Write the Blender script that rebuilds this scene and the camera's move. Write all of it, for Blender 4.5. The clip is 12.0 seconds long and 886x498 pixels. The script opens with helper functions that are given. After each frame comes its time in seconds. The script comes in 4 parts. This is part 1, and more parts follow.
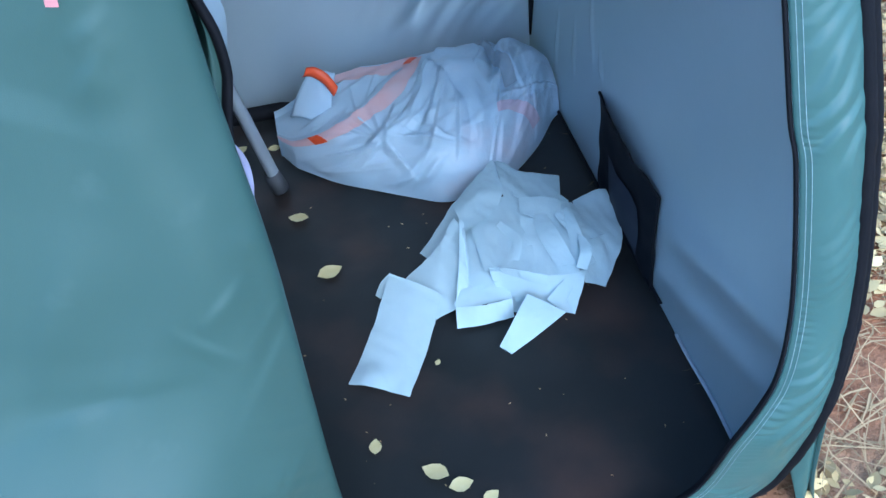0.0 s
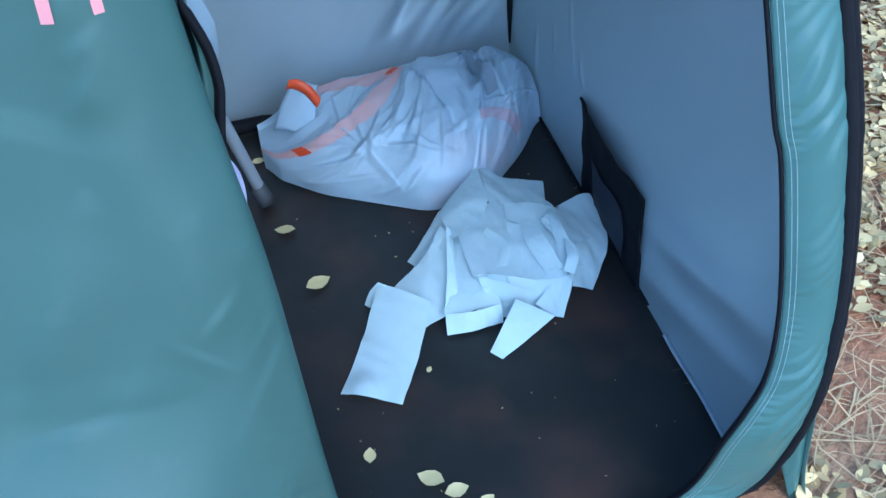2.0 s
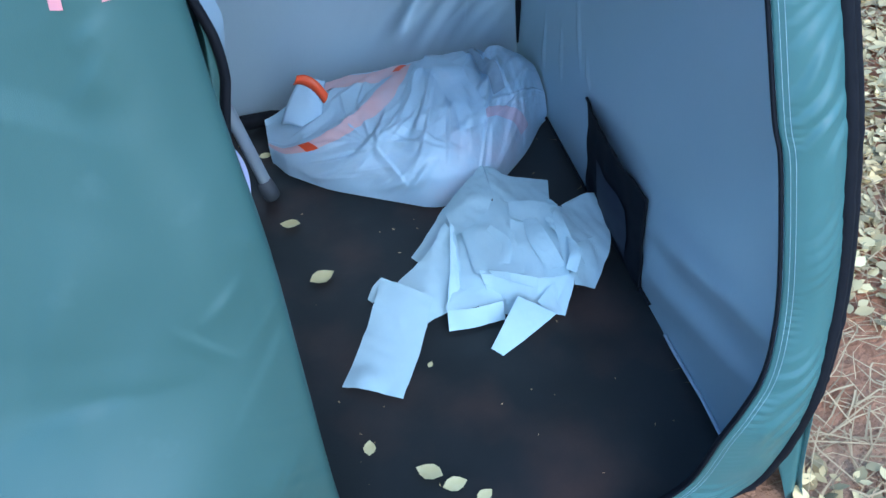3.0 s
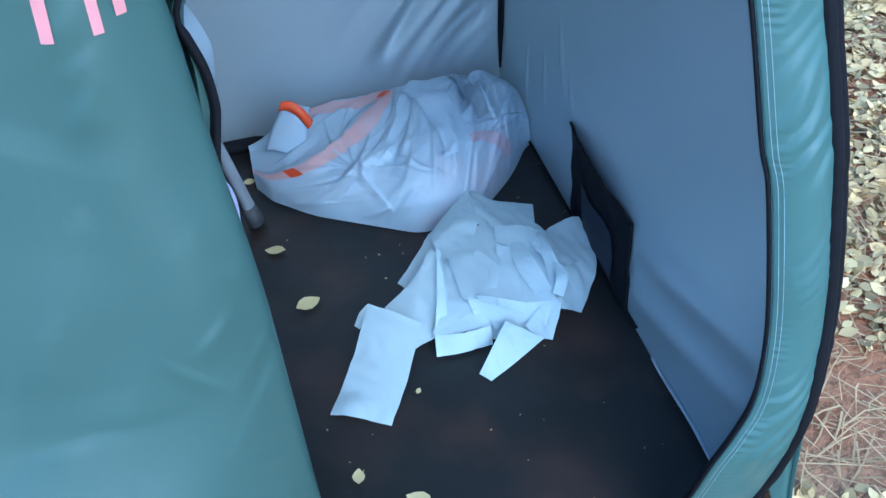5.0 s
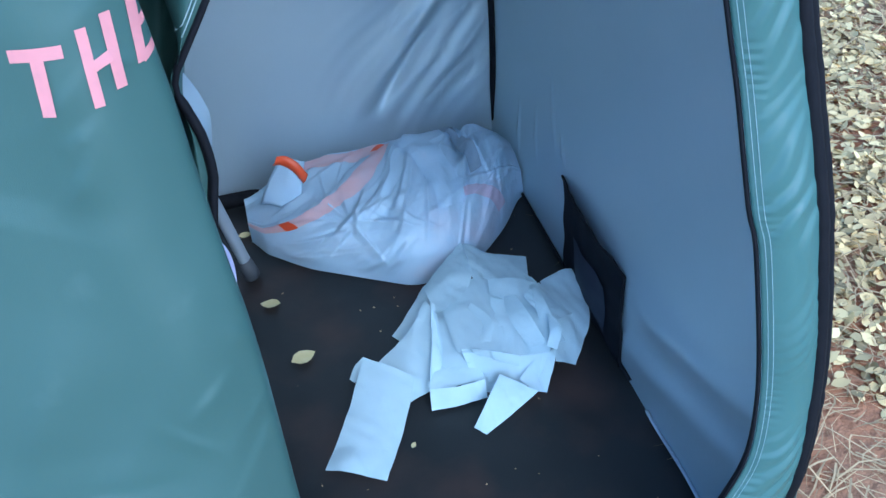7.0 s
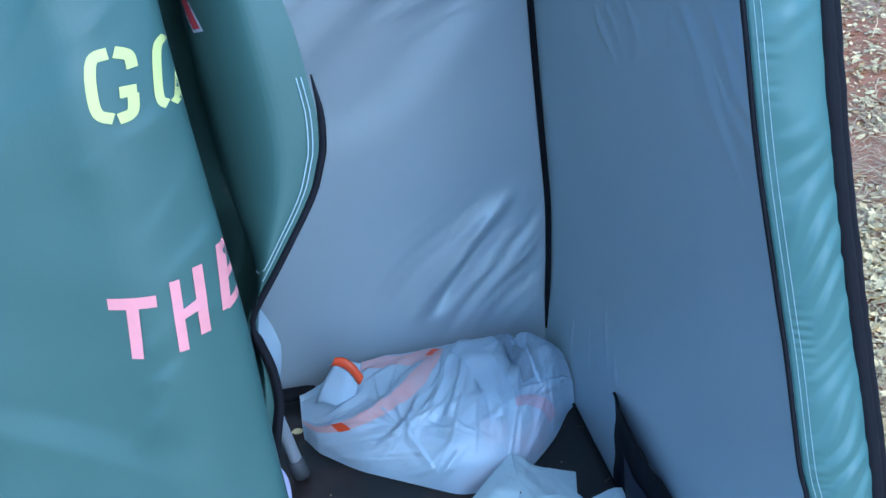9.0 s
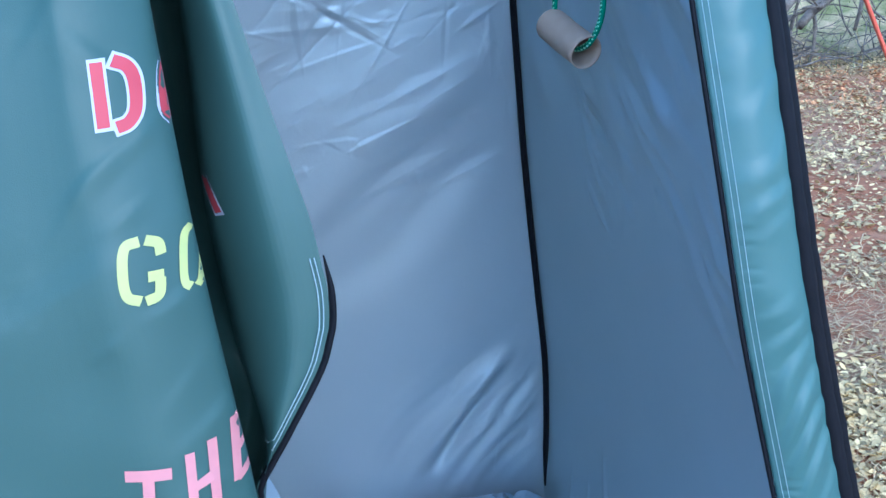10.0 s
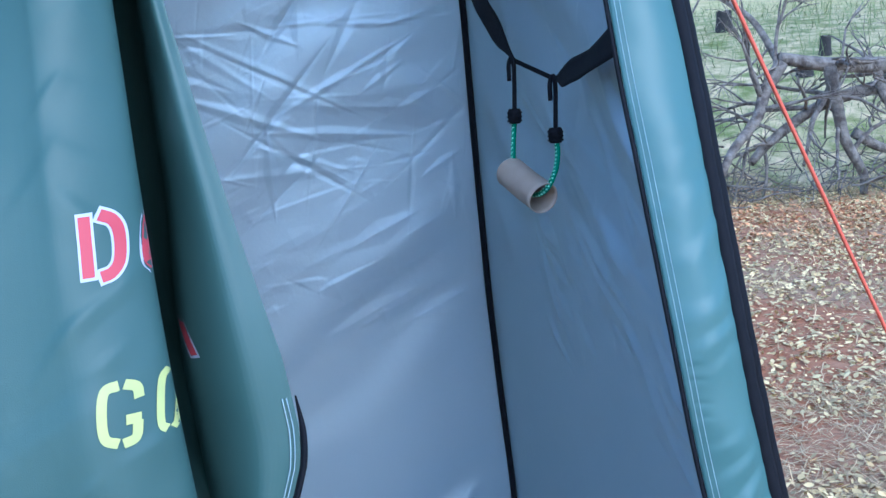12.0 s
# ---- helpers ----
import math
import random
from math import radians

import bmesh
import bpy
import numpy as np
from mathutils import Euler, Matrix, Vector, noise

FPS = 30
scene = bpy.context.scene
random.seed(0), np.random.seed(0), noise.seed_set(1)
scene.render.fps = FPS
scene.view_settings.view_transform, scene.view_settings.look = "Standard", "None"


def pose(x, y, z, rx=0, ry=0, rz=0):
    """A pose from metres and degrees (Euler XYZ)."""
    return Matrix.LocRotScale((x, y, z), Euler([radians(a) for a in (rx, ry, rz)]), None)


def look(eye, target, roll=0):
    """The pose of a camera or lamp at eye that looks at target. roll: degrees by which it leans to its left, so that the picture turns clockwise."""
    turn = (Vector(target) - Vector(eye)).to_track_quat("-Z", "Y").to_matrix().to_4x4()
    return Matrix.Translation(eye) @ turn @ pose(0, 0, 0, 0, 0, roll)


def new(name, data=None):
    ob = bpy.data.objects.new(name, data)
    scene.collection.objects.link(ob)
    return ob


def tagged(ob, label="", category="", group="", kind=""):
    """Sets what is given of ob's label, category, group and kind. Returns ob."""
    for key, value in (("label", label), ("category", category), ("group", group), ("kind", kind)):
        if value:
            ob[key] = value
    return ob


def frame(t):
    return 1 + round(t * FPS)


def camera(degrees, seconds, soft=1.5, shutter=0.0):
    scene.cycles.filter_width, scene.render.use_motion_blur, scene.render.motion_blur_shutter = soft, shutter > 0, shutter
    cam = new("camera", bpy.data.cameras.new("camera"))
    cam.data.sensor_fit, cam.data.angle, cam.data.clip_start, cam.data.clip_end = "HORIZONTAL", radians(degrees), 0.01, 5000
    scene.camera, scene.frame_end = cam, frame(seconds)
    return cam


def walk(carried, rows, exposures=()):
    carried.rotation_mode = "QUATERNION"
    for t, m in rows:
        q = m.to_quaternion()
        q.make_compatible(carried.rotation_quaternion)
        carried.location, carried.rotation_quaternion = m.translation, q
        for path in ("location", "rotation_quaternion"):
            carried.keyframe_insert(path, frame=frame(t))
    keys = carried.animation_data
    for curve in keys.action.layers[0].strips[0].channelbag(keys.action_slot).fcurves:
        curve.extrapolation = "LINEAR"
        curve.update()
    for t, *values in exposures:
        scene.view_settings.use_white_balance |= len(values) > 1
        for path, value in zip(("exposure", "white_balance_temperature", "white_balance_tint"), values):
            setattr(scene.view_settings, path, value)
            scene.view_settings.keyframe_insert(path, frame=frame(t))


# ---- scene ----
cam = camera(51.1, 12.0)
PATH = [
    (0, (0.058, -0.717, 1.18), (0.241, 0.724, -0.195), -6.7),
    (0.5, (0.047, -0.722, 1.186), (0.273, 0.748, -0.151), -6.8),
    (1, (0.036, -0.712, 1.178), (0.266, 0.737, -0.181), -6.4),
    (1.5, (0.04, -0.716, 1.187), (0.291, 0.739, -0.162), -6.3),
    (2, (0.041, -0.723, 1.186), (0.273, 0.721, -0.178), -6.9),
    (2.5, (0.043, -0.735, 1.185), (0.251, 0.718, -0.173), -7.0),
    (3, (0.045, -0.738, 1.184), (0.262, 0.713, -0.175), -6.3),
    (5, (0.035, -0.73, 1.191), (0.304, 0.74, -0.139), -5.6),
    (5.5, (0.039, -0.739, 1.204), (0.319, 0.756, -0.095), -3.9),
    (6, (0.032, -0.735, 1.2), (0.318, 0.753, -0.106), -3.6),
    (6.5, (0.029, -0.732, 1.198), (0.333, 0.75, -0.111), -3.9),
    (6.7, (0.035, -0.732, 1.205), (0.338, 0.768, -0.083), -5.2),
    (8.3, (0.041, -0.704, 1.246), (0.306, 0.866, 0.035), -4.6),
    (8.5, (0.041, -0.713, 1.262), (0.302, 0.915, 0.129), -4.4),
    (9, (0.036, -0.727, 1.299), (0.297, 1.017, 0.355), -4.2),
    (9.5, (0.028, -0.743, 1.332), (0.321, 1.087, 0.58), -3.4),
    (10, (0.025, -0.763, 1.349), (0.335, 1.1, 0.688), -3.7),
    (10.5, (0.022, -0.775, 1.358), (0.359, 1.111, 0.785), -3.5),
    (11, (0.022, -0.789, 1.373), (0.421, 1.12, 0.929), -3.2),
    (11.5, (0.025, -0.804, 1.373), (0.43, 1.111, 0.962), -4.0),
    (12, (0.019, -0.812, 1.372), (0.427, 1.106, 0.982), -3.7),
]
walk(cam, [(t, look(eye, target, roll)) for t, eye, target, roll in PATH], [(0.0, 0.86, 5080, 3), (0.8, 0.8, 4850, 1), (6.7, 0.8, 4900, 2), (8.6, 0.8, 4700, 3), (10.0, 0.77, 4760, 5), (12.0, 0.75, 4820, 7)])

# ---- light ----
SUN_UP, SUN_ROUND = 43.0, 168.0
world = bpy.data.worlds.new("sky")
world.use_nodes = True
scene.world = world
wn, wl = world.node_tree.nodes, world.node_tree.links
sky = wn.new("ShaderNodeTexSky")
sky.sky_type = "NISHITA"
sky.sun_disc = False
sky.sun_elevation, sky.sun_rotation = radians(SUN_UP), radians(SUN_ROUND)
wl.new(sky.outputs[0], wn["Background"].inputs[0])
wn["Background"].inputs[1].default_value = 0.26
sun = new("sun", bpy.data.lights.new("sun", "SUN"))
sun.data.energy, sun.data.angle, sun.data.color = 0.84, radians(40), (1.0, 0.95, 0.88)
sa, sr = radians(SUN_UP), radians(SUN_ROUND)
sun.matrix_world = look((0, 0, 0), (-math.sin(sr) * math.cos(sa), -math.cos(sr) * math.cos(sa), -math.sin(sa)))

# ---- helpers for building ----


def smooth(t):
    t = min(1.0, max(0.0, t))
    return t * t * (3 - 2 * t)


def table(rows):
    xs, ys = [r[0] for r in rows], [r[1] for r in rows]
    if xs[0] > xs[-1]:
        xs, ys = xs[::-1], ys[::-1]
    return lambda v: float(np.interp(v, xs, ys))


def soft_table(rows, reach=0.05):
    f = table(rows)
    return lambda v: sum(f(v + reach * k) for k in (-1, -0.5, 0, 0.5, 1)) / 5


def n3(x, y, z):
    return noise.noise(Vector((x, y, z)))


def part(name, bm, material, parent=None, label="", shade=True):
    me = bpy.data.meshes.new(name)
    bm.to_mesh(me)
    bm.free()
    for p in me.polygons:
        p.use_smooth = shade
    me.materials.append(material)
    ob = new(name, me)
    ob.parent = parent
    if label:
        tagged(ob, label)
    return ob


def empty(name, label, category, group="", kind="", at=(0, 0, 0)):
    ob = new(name)
    ob.location = at
    ob.empty_display_size = 0.05
    return tagged(ob, label, category, group, kind)


def sheet(f, nu, nv, thick=0.0, closed=False):
    """A grid f(u, v), u and v from 0 to 1; thick gives it a second side along its normals."""
    bm = bmesh.new()
    g = [[bm.verts.new(f(i / nu, j / nv)) for j in range(nv + 1)] for i in range(nu + (0 if closed else 1))]
    n = len(g)
    for i in range(nu):
        for j in range(nv):
            bm.faces.new((g[i][j], g[(i + 1) % n][j], g[(i + 1) % n][j + 1], g[i][j + 1]))
    if thick:
        bm.normal_update()
        front = list(bm.faces)
        back = {v: bm.verts.new(v.co - v.normal * thick) for v in list(bm.verts)}
        for fc in front:
            bm.faces.new([back[v] for v in reversed(fc.verts)])
        for e in [e for e in bm.edges if len(e.link_faces) == 1 and e.verts[0] in back and e.verts[1] in back]:
            a, b = e.verts
            bm.faces.new((a, b, back[b], back[a]))
        bmesh.ops.recalc_face_normals(bm, faces=bm.faces)
    return bm


def tube(points, radius, sides=10, taper=None, caps=True, flat=1.0, bm=None):
    bm = bm or bmesh.new()
    pts = [Vector(p) for p in points]
    rings = []
    side = None
    for i, p in enumerate(pts):
        d = (pts[min(i + 1, len(pts) - 1)] - pts[max(i - 1, 0)]).normalized()
        if side is None:
            side = d.cross(Vector((0.3, 0.2, 1.0))).normalized()
        side = (side - d * side.dot(d)).normalized()
        up = d.cross(side)
        r = radius * (taper(i / max(1, len(pts) - 1)) if taper else 1.0)
        rings.append([bm.verts.new(p + side * math.cos(a) * r + up * math.sin(a) * r * flat) for a in (2 * math.pi * k / sides for k in range(sides))])
    for a, b in zip(rings, rings[1:]):
        for k in range(sides):
            bm.faces.new((a[k], a[(k + 1) % sides], b[(k + 1) % sides], b[k]))
    if caps:
        bm.faces.new(rings[0][::-1])
        bm.faces.new(rings[-1])
    return bm


def spline(points, n):
    """A smooth line through the points, n steps to a stretch."""
    p = [Vector(q) for q in points]
    p = [p[0] * 2 - p[1]] + p + [p[-1] * 2 - p[-2]]
    out = []
    for i in range(1, len(p) - 2):
        for k in range(n):
            t = k / n
            out.append(0.5 * (2 * p[i] + (p[i + 1] - p[i - 1]) * t + (2 * p[i - 1] - 5 * p[i] + 4 * p[i + 1] - p[i + 2]) * t * t + (3 * p[i] - p[i - 1] - 3 * p[i + 1] + p[i + 2]) * t ** 3))
    return out + [p[-2]]


def box(bm, lo, hi):
    x0, y0, z0 = lo
    x1, y1, z1 = hi
    v = [bm.verts.new(c) for c in ((x0, y0, z0), (x1, y0, z0), (x1, y1, z0), (x0, y1, z0), (x0, y0, z1), (x1, y0, z1), (x1, y1, z1), (x0, y1, z1))]
    for q in ((3, 2, 1, 0), (4, 5, 6, 7), (0, 1, 5, 4), (1, 2, 6, 5), (2, 3, 7, 6), (3, 0, 4, 7)):
        bm.faces.new([v[i] for i in q])
    return bm


# ---- materials ----


def material(name, colour, rough=0.6, metal=0.0, second=None, scale=20.0, mix=0.5, bump=0.0, bump_scale=200.0, bump_dist=0.001, sheer=0.0, sheer_colour=None, spec=0.5, stains=None, per_piece=0.0, contrast=(0.35, 0.65)):
    """Two colours blended by noise, fine relief, and, for thin cloth and paper, light let through."""
    m = bpy.data.materials.new(name)
    m.use_nodes = True
    nt = m.node_tree
    N, L = nt.nodes, nt.links
    bs = N["Principled BSDF"]
    bs.inputs["Roughness"].default_value = rough
    bs.inputs["Metallic"].default_value = metal
    bs.inputs["Specular IOR Level"].default_value = spec
    tc = N.new("ShaderNodeTexCoord")
    col = N.new("ShaderNodeRGB").outputs[0]
    col.default_value = (*colour, 1)
    if second:
        nz = N.new("ShaderNodeTexNoise")
        nz.inputs["Scale"].default_value, nz.inputs["Detail"].default_value = scale, 6
        L.new(tc.outputs["Object"], nz.inputs["Vector"])
        mr = N.new("ShaderNodeMapRange")
        mr.inputs[1].default_value, mr.inputs[2].default_value = contrast
        mr.inputs[4].default_value = mix
        L.new(nz.outputs[0], mr.inputs[0])
        mx = N.new("ShaderNodeMix")
        mx.data_type = "RGBA"
        L.new(mr.outputs[0], mx.inputs[0])
        L.new(col, mx.inputs[6])
        mx.inputs[7].default_value = (*second, 1)
        col = mx.outputs[2]
    if stains:
        nz = N.new("ShaderNodeTexNoise")
        nz.inputs["Scale"].default_value, nz.inputs["Detail"].default_value = stains[1], 8
        L.new(tc.outputs["Object"], nz.inputs["Vector"])
        mr = N.new("ShaderNodeMapRange")
        mr.inputs[1].default_value, mr.inputs[2].default_value, mr.inputs[4].default_value = stains[2], stains[3], stains[4]
        L.new(nz.outputs[0], mr.inputs[0])
        mx = N.new("ShaderNodeMix")
        mx.data_type = "RGBA"
        L.new(mr.outputs[0], mx.inputs[0])
        L.new(col, mx.inputs[6])
        mx.inputs[7].default_value = (*stains[0], 1)
        col = mx.outputs[2]
    if per_piece:
        geo = N.new("ShaderNodeNewGeometry")
        hsv = N.new("ShaderNodeHueSaturation")
        mr = N.new("ShaderNodeMapRange")
        mr.inputs[3].default_value, mr.inputs[4].default_value = 1 - per_piece, 1 + per_piece
        L.new(geo.outputs["Random Per Island"], mr.inputs[0])
        L.new(mr.outputs[0], hsv.inputs["Value"])
        L.new(col, hsv.inputs["Color"])
        col = hsv.outputs[0]
    L.new(col, bs.inputs["Base Color"])
    if bump:
        nz = N.new("ShaderNodeTexNoise")
        nz.inputs["Scale"].default_value, nz.inputs["Detail"].default_value = bump_scale, 4
        L.new(tc.outputs["Object"], nz.inputs["Vector"])
        bp = N.new("ShaderNodeBump")
        bp.inputs["Strength"].default_value, bp.inputs["Distance"].default_value = bump, bump_dist
        L.new(nz.outputs[0], bp.inputs["Height"])
        L.new(bp.outputs[0], bs.inputs["Normal"])
    if sheer:
        tr = N.new("ShaderNodeBsdfTranslucent")
        if sheer_colour:
            tr.inputs[0].default_value = (*sheer_colour, 1)
        else:
            L.new(col, tr.inputs[0])
        ms = N.new("ShaderNodeMixShader")
        ms.inputs[0].default_value = sheer
        L.new(bs.outputs[0], ms.inputs[1])
        L.new(tr.outputs[0], ms.inputs[2])
        L.new(ms.outputs[0], N["Material Output"].inputs[0])
    return m


green_cloth = material("green_polyester", (0.05, 0.104, 0.094), 0.42, second=(0.06, 0.116, 0.107), scale=5, spec=0.32, bump=0.25, bump_scale=900, bump_dist=0.0006, stains=((0.2, 0.28, 0.28), 9, 0.66, 0.85, 0.2))
silver_cloth = material("silver_coated_polyester", (0.43, 0.53, 0.61), 0.44, 0.36, second=(0.47, 0.57, 0.65), scale=4, bump=0.15, bump_scale=60, bump_dist=0.002, sheer=0.09, sheer_colour=(0.9, 0.92, 0.7))
thin_cover = material("thin_green_polyester", (0.043, 0.097, 0.087), 0.4, second=(0.05, 0.108, 0.097), scale=5, spec=0.32, sheer=0.28, sheer_colour=(0.42, 0.5, 0.26))
# the tent's green in a brighter colour, standing in for light on strip and skirts
lit_cloth = material("lit_green_polyester", (0.066, 0.146, 0.14), 0.36, second=(0.075, 0.158, 0.15), scale=6, spec=0.4, bump=0.25, bump_scale=900, bump_dist=0.0006)


def crinkles(m, strength, dist, scale, low=0.7, high=1.2):
    """Sharp little creases over the softer relief, fewer towards the foot of the cloth."""
    N, L = m.node_tree.nodes, m.node_tree.links
    bs = N["Principled BSDF"]
    old = bs.inputs["Normal"].links[0].from_socket
    tc = N.new("ShaderNodeTexCoord")
    mp = N.new("ShaderNodeMapping")
    mp.inputs["Rotation"].default_value = (0.2, 0.6, 0.3)
    mp.inputs["Scale"].default_value = (0.6, 1, 1.5)
    L.new(tc.outputs["Object"], mp.inputs[0])
    nz = N.new("ShaderNodeTexNoise")
    nz.noise_type = "RIDGED_MULTIFRACTAL"
    nz.inputs["Scale"].default_value, nz.inputs["Detail"].default_value, nz.inputs["Distortion"].default_value = scale, 3, 0.6
    L.new(mp.outputs[0], nz.inputs["Vector"])
    sx = N.new("ShaderNodeSeparateXYZ")
    L.new(tc.outputs["Object"], sx.inputs[0])
    mr = N.new("ShaderNodeMapRange")
    mr.inputs[1].default_value, mr.inputs[2].default_value, mr.inputs[3].default_value, mr.inputs[4].default_value = low, high, strength * 0.25, strength
    L.new(sx.outputs[2], mr.inputs[0])
    bp = N.new("ShaderNodeBump")
    bp.inputs["Distance"].default_value = dist
    L.new(mr.outputs[0], bp.inputs["Strength"])
    L.new(nz.outputs[0], bp.inputs["Height"])
    L.new(old, bp.inputs["Normal"])
    L.new(bp.outputs[0], bs.inputs["Normal"])


crinkles(silver_cloth, 0.3, 0.012, 4.5)
crinkles(green_cloth, 0.45, 0.014, 3.6, -1.0, 0.0)
black_web = material("black_webbing", (0.005, 0.006, 0.009), 0.75, second=(0.01, 0.01, 0.014), scale=60, spec=0.18, bump=0.4, bump_scale=700)
floor_cloth = material("dark_floor_cloth", (0.009, 0.011, 0.012), 0.5, second=(0.019, 0.019, 0.02), scale=7, bump=0.3, bump_scale=300, stains=((0.06, 0.034, 0.026), 5.0, 0.46, 0.74, 0.75))
paper_white = material("tissue_paper", (0.54, 0.69, 0.76), 0.9, second=(0.5, 0.66, 0.74), scale=30, bump=0.4, bump_scale=350, bump_dist=0.001, sheer=0.1)
bag_white = material("white_bin_liner", (0.51, 0.67, 0.83), 0.34, second=(0.58, 0.68, 0.8), scale=9, bump=0.5, bump_scale=24, bump_dist=0.006, sheer=0.25, stains=((0.78, 0.52, 0.58), 4, 0.58, 0.72, 0.4))
crinkles(bag_white, 0.6, 0.016, 11.0, -0.2, 0.0)
orange_plastic = material("orange_drawstring", (0.75, 0.1, 0.03), 0.4, sheer=0.2)
pale_leaf = material("dry_pale_leaf", (0.55, 0.48, 0.24), 0.7, second=(0.62, 0.56, 0.34), scale=50, per_piece=0.25, sheer=0.15)
litter_leaf = material("leaf_litter", (0.64, 0.5, 0.24), 0.8, second=(0.42, 0.26, 0.1), scale=5, per_piece=0.55)
straw = material("dry_straw", (0.54, 0.39, 0.2), 0.8, second=(0.38, 0.24, 0.12), scale=4, per_piece=0.4)
dirt = material("red_dirt", (0.34, 0.14, 0.07), 0.95, second=(0.46, 0.25, 0.14), scale=6, bump=0.8, bump_scale=45, bump_dist=0.02, spec=0.08, stains=((0.4, 0.29, 0.18), 1.1, 0.46, 0.6, 0.6))


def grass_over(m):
    """Grass and dry grass take over from the dirt on the far bank; a sunlit band is coloured in beyond."""
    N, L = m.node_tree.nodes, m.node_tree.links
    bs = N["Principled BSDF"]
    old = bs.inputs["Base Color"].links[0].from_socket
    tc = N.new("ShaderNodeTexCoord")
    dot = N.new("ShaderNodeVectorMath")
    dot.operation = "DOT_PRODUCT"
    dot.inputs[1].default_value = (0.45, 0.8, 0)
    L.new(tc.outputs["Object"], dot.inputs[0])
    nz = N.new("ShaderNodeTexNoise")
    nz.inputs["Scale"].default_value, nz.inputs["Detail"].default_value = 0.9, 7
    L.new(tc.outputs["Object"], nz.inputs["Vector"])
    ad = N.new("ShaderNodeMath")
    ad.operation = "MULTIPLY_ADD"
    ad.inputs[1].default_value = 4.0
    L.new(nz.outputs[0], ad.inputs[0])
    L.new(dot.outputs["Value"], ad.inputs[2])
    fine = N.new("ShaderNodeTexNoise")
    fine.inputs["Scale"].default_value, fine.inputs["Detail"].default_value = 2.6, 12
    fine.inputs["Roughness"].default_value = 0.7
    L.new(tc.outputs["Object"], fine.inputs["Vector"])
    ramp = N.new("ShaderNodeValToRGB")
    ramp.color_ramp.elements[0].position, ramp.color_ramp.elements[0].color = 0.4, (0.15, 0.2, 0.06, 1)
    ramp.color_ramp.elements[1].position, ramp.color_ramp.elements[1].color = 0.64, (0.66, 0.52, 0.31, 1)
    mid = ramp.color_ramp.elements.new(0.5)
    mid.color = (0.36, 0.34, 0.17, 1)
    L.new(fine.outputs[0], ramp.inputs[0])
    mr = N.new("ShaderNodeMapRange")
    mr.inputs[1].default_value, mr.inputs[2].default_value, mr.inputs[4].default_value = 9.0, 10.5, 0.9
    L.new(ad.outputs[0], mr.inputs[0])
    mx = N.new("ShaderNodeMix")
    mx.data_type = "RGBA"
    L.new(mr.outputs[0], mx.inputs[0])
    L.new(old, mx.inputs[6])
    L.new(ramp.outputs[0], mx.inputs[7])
    # yellow mixed in farthest out, sunlight put into the ground colour
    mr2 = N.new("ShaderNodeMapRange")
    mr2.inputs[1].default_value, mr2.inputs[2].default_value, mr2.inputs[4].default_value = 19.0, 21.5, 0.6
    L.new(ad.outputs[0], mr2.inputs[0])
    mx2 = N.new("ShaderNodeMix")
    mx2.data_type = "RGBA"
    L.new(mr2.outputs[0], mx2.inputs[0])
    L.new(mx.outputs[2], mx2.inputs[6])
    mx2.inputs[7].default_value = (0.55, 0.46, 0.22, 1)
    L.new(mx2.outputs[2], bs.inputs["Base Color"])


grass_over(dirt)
grey_steel = material("grey_painted_steel", (0.3, 0.34, 0.38), 0.4, 0.2)
dark_rubber = material("dark_rubber", (0.05, 0.055, 0.065), 0.6)
card = material("grey_cardboard", (0.36, 0.29, 0.23), 0.85, second=(0.42, 0.35, 0.29), scale=40, bump=0.3, bump_scale=300)
red_rope = material("orange_red_cord", (0.75, 0.14, 0.08), 0.7, second=(0.6, 0.1, 0.06), scale=300)
bark = material("grey_bark", (0.085, 0.068, 0.057), 0.9, second=(0.42, 0.37, 0.31), scale=14, bump=0.9, bump_scale=40, bump_dist=0.02)
pink_paint = material("pink_stencil_paint", (0.62, 0.25, 0.26), 0.6, second=(0.5, 0.22, 0.23), scale=60)
yellow_paint = material("pale_yellow_stencil_paint", (0.52, 0.56, 0.19), 0.6, second=(0.43, 0.48, 0.18), scale=60)
red_paint = material("red_stencil_paint", (0.5, 0.06, 0.08), 0.6)
white_paint = material("white_outline_paint", (0.52, 0.56, 0.68), 0.6)
thread = material("pale_thread", (0.34, 0.44, 0.47), 0.7)
green_cord = material("green_elastic_cord", (0.0, 0.2, 0.1), 0.6)
mesh_black = material("black_mesh_net", (0.006, 0.008, 0.013), 0.8, spec=0.15)
navy_cloth = material("navy_cloth", (0.009, 0.013, 0.03), 0.7)
violet_liner = material("pale_violet_liner", (0.6, 0.62, 0.85), 0.4, sheer=0.4)

# ---- tent shape ----
front_y = soft_table([(-0.1, -0.1), (0, -0.1), (0.12, -0.125), (0.25, -0.14), (0.45, -0.105), (0.6, -0.075), (0.75, -0.03), (0.9, 0), (1.08, 0.03), (1.25, 0.09), (1.42, 0.16), (1.6, 0.22), (1.95, 0.36)])
seam_x = soft_table([(0, 0.545), (0.06, 0.546), (0.22, 0.557), (0.4, 0.558), (0.67, 0.536), (0.9, 0.52), (1.22, 0.505), (1.5, 0.494), (1.95, 0.44)])
pipe_x = soft_table([(0, 0.545), (0.12, 0.556), (0.225, 0.566), (0.4, 0.582), (0.6, 0.571), (0.737, 0.556), (0.9, 0.53), (1.07, 0.508), (1.245, 0.505), (1.426, 0.506), (1.95, 0.47)])
